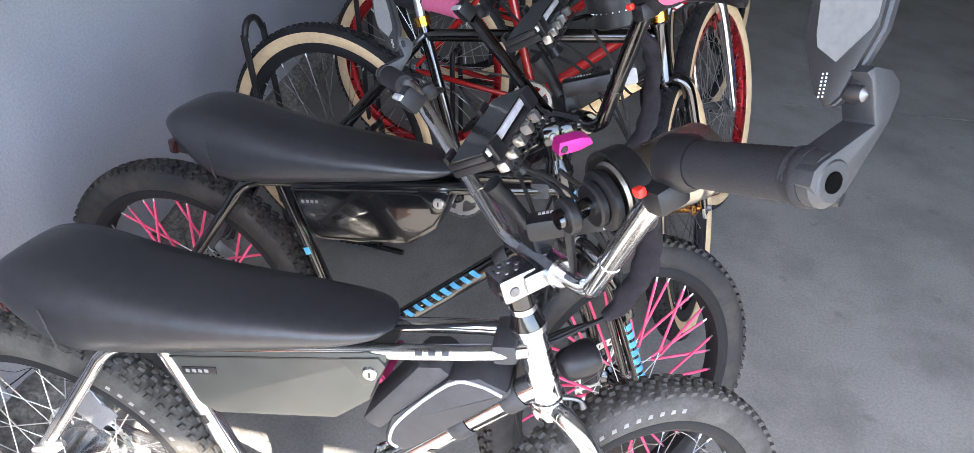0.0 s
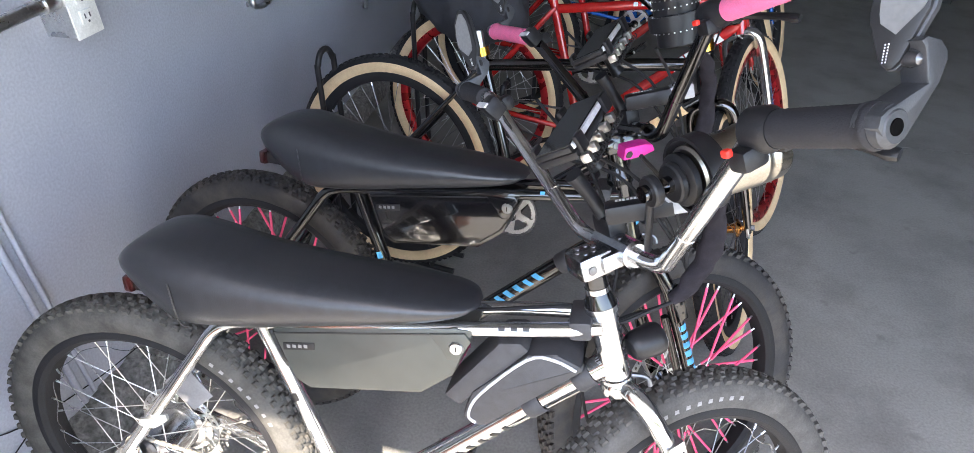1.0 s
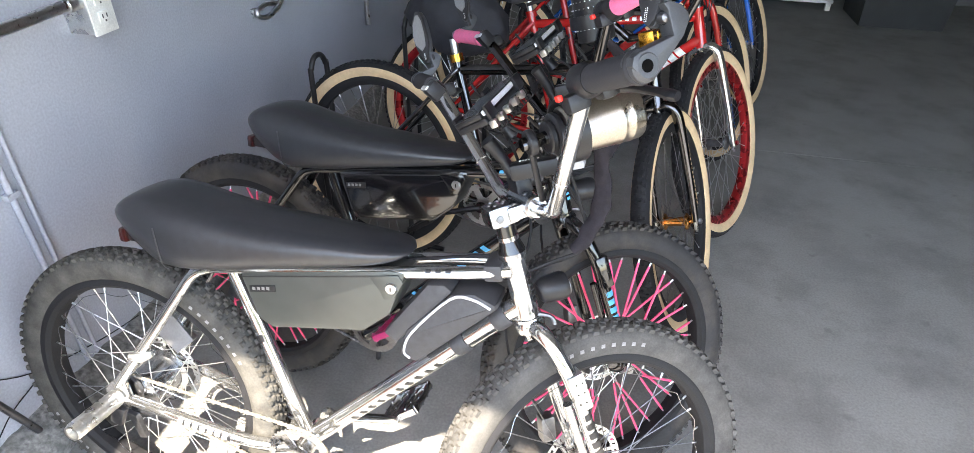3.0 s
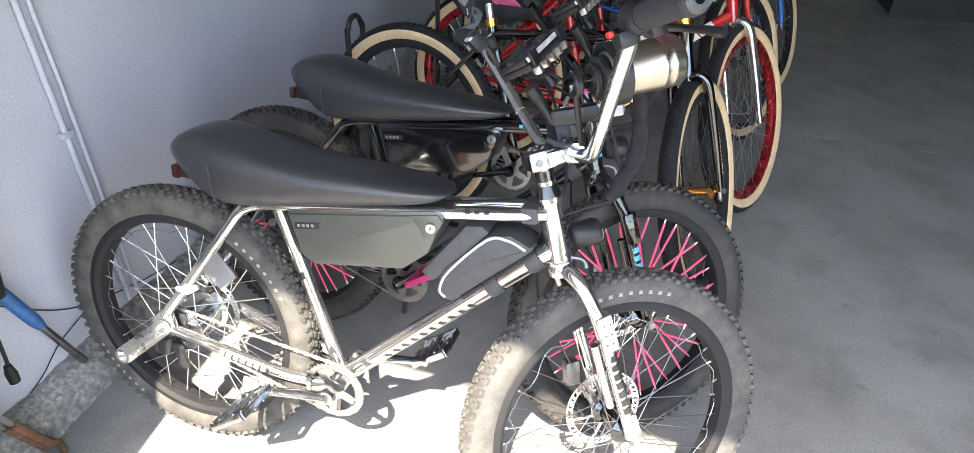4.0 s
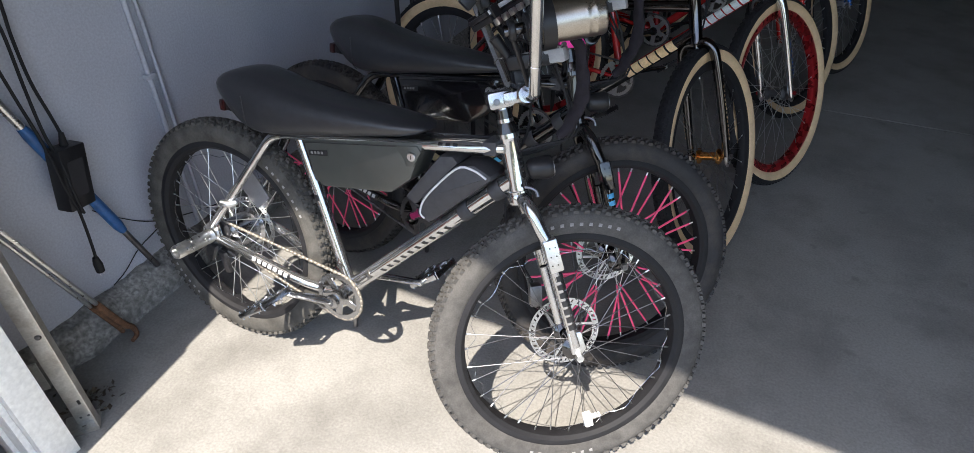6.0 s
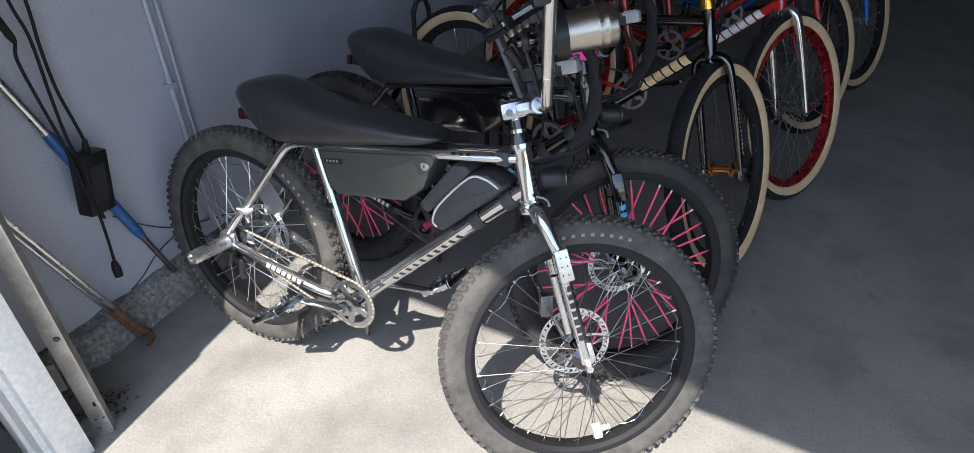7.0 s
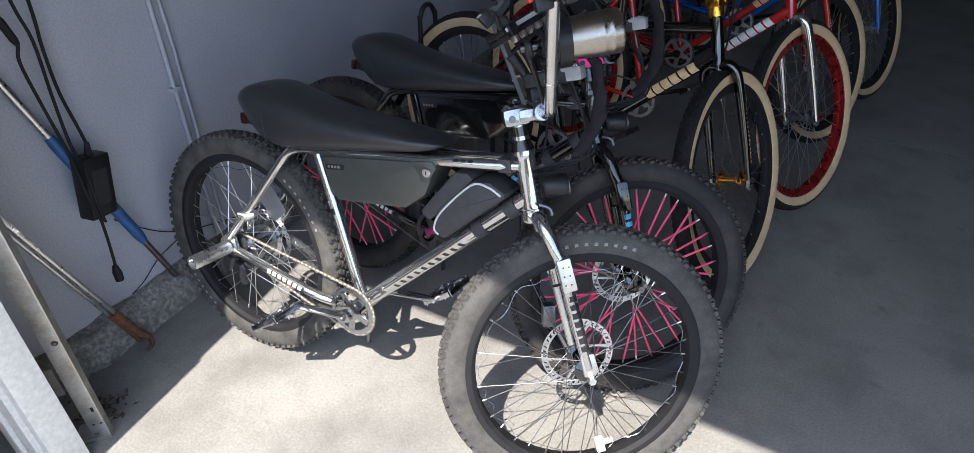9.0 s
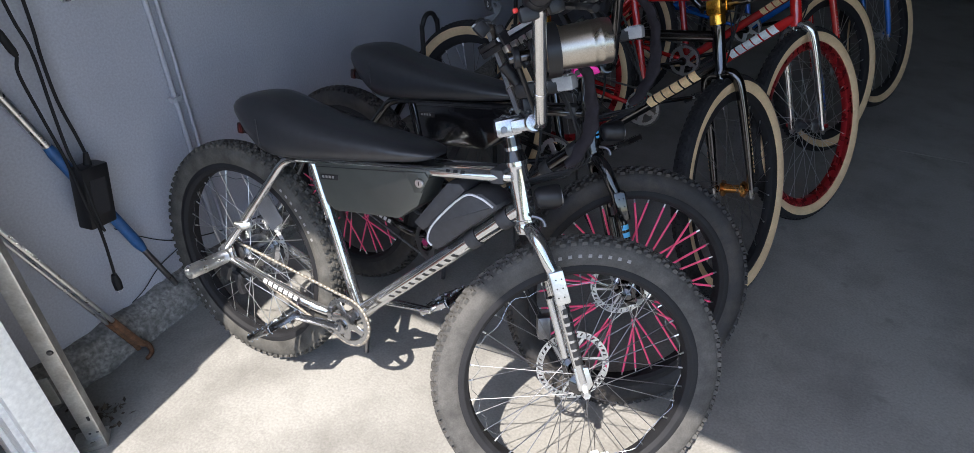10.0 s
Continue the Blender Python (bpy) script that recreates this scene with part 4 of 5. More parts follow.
def wrinkled(pts, rr):
    """A soft cloth tube with folds."""
    g = sweep(pts, rr, 20, 14, flat=0.6)
    g.v = [p + Vector((noise.noise(p * 45), noise.noise(p * 45 + Vector((9, 0, 0))), noise.noise(p * 38))) * 0.0042 for p in g.v]
    return g


def ebike(name, label, place, c):
    """A moto-style electric bicycle: origin on the ground under the rear axle, x ahead, y to its left."""
    bike = tagged(group(name, None, place), label, "bicycle", "row of bicycles")
    F = c["frame"]
    O = Vector((0.837, 0, 0.704))
    S = steer_pose(O, c["turn"])
    # frame
    tubes = [
        ("head_tube", sweep([(0.8485, 0, 0.668), (0.8455, 0, 0.677), (0.8453, 0, 0.678), (0.8445, 0, 0.681), (0.8415, 0, 0.690), (0.8125, 0, 0.781), (0.8105, 0, 0.787), (0.8103, 0, 0.788), (0.8075, 0, 0.797)], [0.0250, 0.0250, 0.0225, 0.0225, 0.0215, 0.0215, 0.0225, 0.0250, 0.0250], 24)),
        ("down_tube", sweep([(0.836, 0, 0.700), (0.41, 0, 0.283)], 0.0195, 18)),
        ("seat_tube", sweep([(0.245, 0, 0.688), (0.395, 0, 0.285)], 0.0155, 16)),
        ("bottom_bracket", lathe([(0.0, 0.042), (0.022, 0.042), (0.022, -0.042), (0, -0.042)], 22).at(pose(0.40, 0, 0.27))),
    ]
    for nm, g in tubes:
        part(nm, g, F, bike)
    for s in (-1, 1):
        part("top_tube_and_stay", sweep([(0.812, s * 0.018, 0.766), (0.74, s * 0.028, 0.755), (0.50, s * 0.030, 0.715), (0.27, s * 0.030, 0.680), (0.215, s * 0.032, 0.668), (0.185, s * 0.036, 0.648), (0.15, s * 0.045, 0.598), (0.0, s * 0.078, 0.375)], 0.0115, 12, 5), F, bike)
        part("chain_stay", sweep([(0.385, s * 0.030, 0.270), (0.32, s * 0.040, 0.268), (0.26, s * 0.056, 0.283), (0.12, s * 0.072, 0.318), (0.0, s * 0.078, 0.343)], [0.013, 0.0135, 0.013, 0.0125, 0.012], 12, 5), F, bike)
        part("dropout", slab([(-0.03, 0.335), (0.02, 0.325), (0.03, 0.345), (0.02, 0.385), (-0.012, 0.382), (-0.034, 0.36)], 0.005, 0.002).at(pose(0, s * 0.080, 0)), F, bike)
        part("axle_nut", lathe([(0.0, 0.012), (0.010, 0.012), (0.012, 0.0)], 6).at(pose(0, s * 0.086, 0.345, 0, 0, 0 if s > 0 else 180)), ALLOY, bike)
        part("foam_strap", lathe([(0.021, -0.016), (0.0225, -0.013), (0.0225, 0.013), (0.021, 0.016)], 18, True).at(along((0.80, 0, 0.6648), (0.75, 0, 0.6158)) @ pose(0, 0, 0.0 if s < 0 else 0.10, 90, 0, 0)), NYLON, bike)
    part("stay_brace", cyl((0.19, -0.04, 0.652), (0.19, 0.04, 0.652), 0.008), F, bike)
    part("top_tube_pad", box(0.034, 0.070, 0.032, 0.008, m=pose(0.784, 0, 0.763, 0, -9, 0)), NYLON, bike, "black padded strap round the top tubes")
    part("reflector_band", bars_on_tube((0.28, -0.0, 0.594), (0.345, 0, 0.42), 0.0157, (0, -1, 0.2), 1, 0.014, 0.4, 0.6, 0.5, 3), c["decal2"], bike)
    part("down_tube_lettering", bars_on_tube((0.70, 0, 0.567), (0.41, 0, 0.283), 0.0197, c["decal_face"], 10, c["decal_size"], 0.05, 0.72, c.get("decal_fill", 0.55), 5, c["decal_size"] * 0.3), c["decal"], bike, c["decal_label"])
    part("top_tube_mark", bars_on_tube((0.74, -0.028, 0.755), (0.56, -0.03, 0.725), 0.0117, (0, -1, 0.7), 3, 0.007, 0.15, 0.45, 0.55, 6), c["decal2"], bike)
    part("head_mark", bars_on_tube((0.8410, 0, 0.692), (0.8135, 0, 0.778), 0.0217, (1, -0.25, 0), 5, 0.013, 0.15, 0.8, 0.6, 7), c["decal2"], bike)
    part("stay_mark", bars_on_tube((0.26, -0.056, 0.283), (0.12, -0.072, 0.318), 0.0129, (0, -1, 0.25), 1, 0.02, 0.08, 0.98, 1.0, 8), BLACKDECAL, bike)
    part("stay_lettering", bars_on_tube((0.26, -0.056, 0.283), (0.12, -0.072, 0.318), 0.0137, (0, -1, 0.25), 7, 0.012, 0.13, 0.93, 0.72, 9), WHITEDECAL, bike, "white plain bars of lettering")
    moto_seat(bike)
    # battery under the seat
    poly = [(0.296, 0.682), (0.330, 0.585), (0.358, 0.570), (0.550, 0.604), (0.602, 0.650), (0.634, 0.742), (0.60, 0.740)]
    ba = part("battery", slab(poly, 0.044, 0.011), c["battery"], bike, c["battery_label"])
    part("lid_seam", slab([(0.302, 0.672), (0.60, 0.728), (0.60, 0.7305), (0.302, 0.6745)], 0.0446, 0), BLACKDECAL, ba)
    part("lock_plate", slab([(0.562, 0.724), (0.618, 0.735), (0.628, 0.722), (0.61, 0.685), (0.592, 0.682), (0.585, 0.697)], 0.0465, 0.002), c["battery"], ba)
    part("lock", lathe([(0.0, 0.004), (0.009, 0.004), (0.011, 0.002), (0.0115, -0.002)], 20).at(pose(0.606, -0.047, 0.708, 0, 0, 180)), ALLOY, ba, "round metal key lock")
    part("keyhole", box(0.0025, 0.001, 0.009, 0, m=pose(0.606, -0.0512, 0.708)), BLACKDECAL, ba)
    part("charge_gauge", slab([(0.318, 0.658), (0.373, 0.668), (0.373, 0.654), (0.318, 0.644)], 0.0455, 0.001), PLASTIC, ba)
    g = Geo()
    for i in range(4):
        g.add(box(0.006, 0.001, 0.006, 0, m=pose(0.328 + i * 0.010, -0.0459, 0.6535 + i * 0.0018)))
    part("gauge_bar", g, GREYDECAL, ba)
    # tail light
    tl = part("tail_light", box(0.018, 0.06, 0.03, 0.006, m=pose(0.030, 0, 0.706)), REDLENS, bike, "red rear light under the seat")
    part("light_body", box(0.05, 0.05, 0.026, 0.006, m=pose(0.062, 0, 0.706)), PLASTIC, tl)
    part("bracket", sweep([(0.1, 0, 0.708), (0.14, 0, 0.69), (0.19, 0, 0.66)], 0.008, 8, 3), DARKSTEEL, tl)
    # drive
    chainring(bike, "chainring", 0.40, 0.27, -0.052, 0.068, c["ring"])
    chain(bike, (0.40, 0.27), 0.069, (0.0, 0.345), 0.034, -0.050, c["chain"])
    crank(bike, 0.40, 0.27, -0.078, c["crank_ang"], 0.165, c["crank"], c["pedal"], -1)
    crank(bike, 0.40, 0.27, 0.078, c["crank_ang"] + 180, 0.165, c["crank"], c["pedal"], 1)
    part("sprocket", lathe([(0.012, -0.012), (0.034, -0.008), (0.036, -0.002), (0.030, 0.004), (0.026, 0.014), (0.012, 0.016)], 30).at(pose(0, -0.052, 0.345)), DARKSTEEL, bike)
    if c.get("peg"):
        pg = part("foot_peg", lathe([(0.012, 0.0), (0.0175, 0.0), (0.019, -0.004), (0.019, -0.111), (0.017, -0.118), (0.0125, -0.118), (0.012, -0.07)], 24).at(pose(-0.002, -0.088, 0.347)), ALLOY, bike, "knurled alloy foot peg")
        g = Geo()
        for i in range(4):
            g.add(lathe([(0.0191, -0.002), (0.0196, 0), (0.0191, 0.002)], 24).at(pose(-0.002, -0.105 - i * 0.027, 0.347)))
        part("peg_ring", g, ALLOY, pg)
    dr = part("derailleur", box(0.03, 0.014, 0.05, 0.005, m=pose(-0.015, -0.082, 0.292, 0, 20, 0)), DARKSTEEL, bike)
    part("jockey_cage", slab([(-0.012, 0.285), (0.012, 0.28), (0.03, 0.225), (0.012, 0.22)], 0.006, 0.002).at(pose(0, -0.06, 0)), DARKSTEEL, dr)
    part("kickstand", sweep([(0.33, 0.06, 0.26), (0.335, 0.10, 0.2), (0.31, 0.135, 0.025)], [0.009, 0.009, 0.008], 10, 3), DARKSTEEL, bike)
    # rear brake
    part("brake_caliper", box(0.05, 0.03, 0.035, 0.006, m=pose(0.055, 0.058, 0.42, 0, 35, 0)), ALLOY, bike)
    part("rear_cable", sweep([(0.07, 0.06, 0.45), (0.14, 0.055, 0.60), (0.22, 0.02, 0.66), (0.5, 0.012, 0.715), (0.78, 0.02, 0.775)], 0.003, 6, 4), BLACKRUBBER, bike)
    part("stay_clamp", sweep([(0.045, -0.085, 0.46), (0.065, -0.075, 0.455), (0.085, -0.065, 0.462)], [0.006, 0.012, 0.006], 10, 3), ALLOY, bike)
    # wheels
    rear = dict(tyre=c["tyre"], rim=c["rim"], hub=c["hub_motor"], hub_r=0.050, hub_w=0.060, spoke=c["spoke"], spoke_key=c["spoke_key"], rotor=0.054, wire=c.get("wire", 0), card=c.get("wire", 0))
    front = dict(tyre=c.get("front_tyre", c["tyre"]), rim=c["rim"], hub=c["hub"], hub_r=0.017, hub_w=0.052, spoke=c.get("front_spoke", c["spoke"]), spoke_key=c.get("front_key", c["spoke_key"]), rotor=0.050, wire=2 if c.get("wire", 0) else 0)
    for q in (rear, front):
        if "skin" in c:
            q["skin"] = c["skin"]
    wheel(bike, "rear_wheel", pose(0.005, 0, 0.323, 0, 33, 0), "fat", rear)
    AX = Vector((0.050, 0, -0.4160))
    wheel(bike, "front_wheel", S @ Matrix.Translation(AX) @ pose(0, 0, 0, 0, c.get("front_spin", 0), 0), "fat", front)
    # fork
    part("steerer", cyl((0, 0, -0.03), (0, 0, 0.155), 0.014), F, bike, "", S)
    part("fork_crown", lathe([(0.0, 0.012), (0.024, 0.012), (0.028, 0.004), (0.026, -0.012), (0.0, -0.016)], 20).at(pose(0, 0, -0.044, 90, 0, 0)), F, bike, "", S)
    for s in (-1, 1):
        part("fork_leg", sweep([(0, s * 0.010, -0.043), (0.004, s * 0.030, -0.050), (0.012, s * 0.052, -0.072), (0.020, s * 0.062, -0.108), (0.030, s * 0.066, -0.16), (0.046, s * 0.072, -0.36), (0.049, s * 0.073, -0.392)], [0.014, 0.0155, 0.0155, 0.015, 0.0145, 0.012, 0.011], 14, 4), F, bike, "", S)
        part("fork_plate", box(0.03, 0.028, 0.075, 0.004, m=pose(0.034, s * 0.070, -0.165, 0, -5, 0)), c["plate"], bike, "", S)
        # Raised dots, black in place of the shade inside drilled holes.
        g = Geo()
        for i in range(3):
            for j in range(2):
                g.add(lathe([(0.0, 0.0010), (0.0016, 0.0008), (0.0018, 0)], 8).at(pose(0.028 + 0.012 * j, s * 0.0845, -0.145 - 0.02 * i, 0, 0, 0 if s > 0 else 180)))
        part("plate_hole_dot", g, BLACKDECAL, bike, "", S)
        part("fork_lettering", bars_on_tube((0.035, s * 0.0675, -0.205), (0.047, s * 0.0722, -0.36), 0.0132, (0.15, s, 0), 7, 0.020, 0.05, 0.95, 0.7, 11), c["fork_decal"], bike, "", S)
        part("fork_end", slab([(0.034, -0.352), (0.064, -0.356), (0.070, -0.40), (0.056, -0.414), (0.036, -0.408)], 0.006, 0.003).at(pose(0, s * 0.075, 0)), c["plate"], bike, "", S)
        part("axle_nut", lathe([(0.0, 0.012), (0.009, 0.012), (0.0105, 0.0)], 6).at(Matrix.Translation(AX + Vector((0, s * 0.08, 0))) @ pose(0, 0, 0, 0, 0, 0 if s > 0 else 180)), ALLOY, bike, "", S)
    part("fork_strut", cyl((0.012, -0.060, -0.19), (0.022, -0.062, -0.33), 0.008), F, bike, "", S)
    part("front_caliper", box(0.03, 0.03, 0.055, 0.006, m=pose(0.0, 0.062, -0.31, 0, 8, 0)), DARKSTEEL, bike, "", S)
    part("brake_hose", sweep([(0.0, 0.066, -0.28), (-0.03, 0.085, -0.16), (-0.01, 0.075, -0.02), (0.06, 0.05, 0.10), (0.08, 0.10, 0.25), (0.07, 0.22, 0.36)], 0.0028, 6, 5), BLACKRUBBER, bike, "", S)
    # stem and bars
    part("headset_cone", sweep([(0, 0, 0.094), (0, 0, 0.100), (0, 0, 0.120)], [0.0245, 0.0235, 0.0175], 24), BLACKGLOSS, bike, "", S)
    part("spacer", sweep([(0, 0, 0.1195), (0, 0, 0.1275)], 0.0185, 22), F, bike, "", S)
    part("spacer", sweep([(0, 0, 0.1280), (0, 0, 0.1465)], 0.0172, 22), BLACKGLOSS, bike, "", S)
    FORK, S = S, S @ Matrix.Translation((-0.006, 0, -0.014))
    BAR = S @ pose(0.052, 0, 0.181, -1.5, -5, 2.4) @ pose(-0.052, 0, -0.185)
    st = part("stem", box(0.054, 0.052, 0.036, 0.009, 2, m=pose(0.002, 0, 0.182)), c["stem"], bike, "polished alloy stem", S)
    part("stem_arm", box(0.056, 0.064, 0.026, 0.007, 2, m=pose(0.034, 0, 0.182)), c["stem"], st)
    part("bar_clamp", lathe([(0.0, 0.046), (0.017, 0.046), (0.0205, 0.042), (0.0205, -0.042), (0.017, -0.046), (0.0, -0.046)], 28).at(pose(0.052, 0, 0.185)), c["stem"], st)
    part("clamp_bolt", lathe([(0.0, 0.006), (0.0045, 0.006), (0.005, 0.0)], 10).at(pose(0.048, -0.014, 0.206, -90, 0, 0)), DARKSTEEL, st)
    part("clamp_bolt", lathe([(0.0, 0.006), (0.0045, 0.006), (0.005, 0.0)], 10).at(pose(0.048, 0.014, 0.206, -90, 0, 0)), DARKSTEEL, st)
    for i in range(6):
        part("stem_bolt", lathe([(0.0, 0.0015), (0.0035, 0.0012), (0.004, 0)], 8).at(pose(0.013 * math.cos(i * 1.047), 0.013 * math.sin(i * 1.047), 0.2002, 90, 0, 0)), DARKSTEEL, st)
    part("stem_side_bolt", lathe([(0.0, 0.002), (0.006, 0.0015), (0.007, 0)], 12).at(pose(-0.008, -0.0262, 0.180, 0, 0, 180)), DARKSTEEL, st)
    B = c["bars"]
    bo = c.get("bar_out", 0.0)
    bx = 0.0616 if bo else 0.046
    if bo:
        half = [(bx, 0.410, 0.405), (bx, 0.320, 0.397), (bx, 0.300, 0.393), (bx, 0.284, 0.383), (0.060, 0.272, 0.367), (0.056, 0.195, 0.286), (0.052, 0.118, 0.206), (0.052, 0.106, 0.195), (0.052, 0.086, 0.187), (0.052, 0.050, 0.185)]
    else:
        half = [(bx, 0.410, 0.405), (bx, 0.285, 0.394), (bx, 0.268, 0.390), (0.047, 0.249, 0.378), (0.048, 0.232, 0.361), (0.049, 0.165, 0.287), (0.051, 0.098, 0.213), (0.052, 0.082, 0.197), (0.052, 0.064, 0.188), (0.052, 0.045, 0.185)]
    part("handlebar", sweep([(x, -y, z) for x, y, z in half] + half[::-1], 0.0116, 18, 4), B, bike, "", BAR)
    for s in (-1, 1):
        part("bar_collar", lathe([(0.0112, -0.004), (0.0128, -0.003), (0.0128, 0.003), (0.0112, 0.004)], 16, True).at(along((0.052, s * 0.118, 0.206), (0.060, s * 0.272, 0.367)) @ pose(0, 0, 0.06, 90, 0, 0) if bo else along((0.051, s * 0.098, 0.213), (0.048, s * 0.232, 0.361)) @ pose(0, 0, 0.06, 90, 0, 0)), B, bike, "", BAR)
        e = grip_set(bike, BAR, s, c["grip"], PLASTIC, mirror=True, throttle=s < 0, out=c.get("bar_out", 0.0))
        if s in c["mirrors"]:
            bar_mirror(bike, BAR, e, s)
    # left switches
    sp = part("control_pad", box(0.03, 0.03, 0.034, 0.006, m=pose(0.036, 0.242, 0.392, 0, -30, 0)), PLASTIC, bike, "", BAR)
    for i in range(4):
        part("pad_button", box(0.010, 0.010, 0.004, 0.002, m=pose(0.036, 0.242, 0.392, 0, -30, 0) @ pose(-0.008 + 0.0 * i, -0.012 + 0.008 * i, 0.018)), PIPING, sp)
    # crossbar mount carries the phone and the light
    part("mount_clamp", box(0.03, 0.045, 0.03, 0.006, m=pose(0.055, 0.02, 0.215)), PLASTIC, bike, "", S)
    part("mount_arm", sweep([(0.055, 0.02, 0.21), (0.04, 0.03, 0.26), (0.02, 0.03, 0.30)], [0.012, 0.010, 0.013], 12, 3), PLASTIC, bike, "", S)
    phone_mount(bike, S, (0.052, 0.060, 0.345), pose(0, 0, 0, 0, 0, -54) @ pose(0, 0, 0, 14, 0, 0) @ pose(0, 0, 0, 0, -14, 0), c["phone_label"])
    head_lamp(bike, S, (0.074, -0.039, 0.247), pose(0, 0, 0, 0, 0, 57))
    part("sleeve", wrinkled([(0.10, -0.13, 0.335), (0.140, -0.110, 0.295), (0.160, -0.085, 0.23), (0.155, -0.066, 0.16), (0.125, -0.045, 0.105), (0.10, -0.030, 0.085)], [0.009, 0.012, 0.014, 0.015, 0.014, 0.008]), SLEEVE, bike, "black fabric cable sleeve", S)
    for i in range(3):
        part("cable", sweep([(0.05, -0.10 + 0.1 * i, 0.34 - 0.02 * i), (0.11, -0.06 + 0.05 * i, 0.25), (0.13 + 0.012 * i, -0.03 + 0.01 * i, 0.09), (0.06, 0.03 - 0.02 * i, 0.05 + 0.01 * i), (-0.02, 0.02, 0.06)], 0.0028, 6, 5), BLACKRUBBER, bike, "", S)
    if c.get("can"):
        ax = Vector((math.cos(radians(-2)), math.sin(radians(-2)), 0))
        ctr = Vector((0.101, -0.152, 0.315))
        for dist, rad, tk in ((0.036, 0.032, 0.006), (0.047, 0.024, 0.005), (0.076, 0.019, 0.006)):
            p = ctr - ax * dist
            part("mount_disc", sweep([p - ax * tk, p - ax * tk * 0.6, p + ax * tk * 0.6, p + ax * tk], [rad * 0.9, rad, rad, rad * 0.9], 24), PLASTIC, bike, "", S)
        part("mount_rod", cyl(ctr - ax * 0.09, ctr - ax * 0.02, 0.010), BLACKCHROME, bike, "", S)
        part("mount_strap", sweep([ctr - ax * 0.078, Vector((0.052, -0.075, 0.205))], [0.005, 0.005], 10), PLASTIC, bike, "", S)
    # lamp on the crown
    lp = part("fork_lamp", sweep([(0.025, -0.012, 0.012), (0.034, -0.012, 0.012), (0.066, -0.012, 0.009), (0.076, -0.012, 0.008)], [0.016, 0.023, 0.026, 0.024], 20, 2), PLASTIC, bike, "black round lamp on the fork crown", FORK)
    part("lamp_ring", sweep([(0.075, -0.012, 0.008), (0.079, -0.012, 0.008)], 0.021, 20), DARKSTEEL, lp)
    part("crown_lever", sweep([(0.01, -0.03, -0.018), (0.022, -0.037, -0.022), (0.030, -0.040, -0.030), (0.031, -0.041, -0.042)], [0.004, 0.0035, 0.0035, 0.0045], 8, 3), DARKSTEEL, bike, "", FORK)
    if c.get("bag"):
        poly = [(0.616, 0.566), (0.652, 0.553), (0.796, 0.694), (0.796, 0.706), (0.755, 0.722), (0.712, 0.712), (0.630, 0.622)]
        bg2 = part("frame_bag", slab(poly, 0.040, 0.012), NYLON, bike, "black frame bag with grey reflective piping")
        loop = [(x, -0.0395, z) for x, z in ((0.640, 0.564), (0.628, 0.578), (0.644, 0.622), (0.712, 0.703), (0.752, 0.711), (0.786, 0.698))]
        part("piping", sweep(loop, 0.0026, 6, 4), PIPING, bg2)
        part("bag_flap", slab([(0.584, 0.604), (0.612, 0.588), (0.716, 0.716), (0.700, 0.727), (0.668, 0.722)], 0.036, 0.008), NYLON, bg2)
    return bike


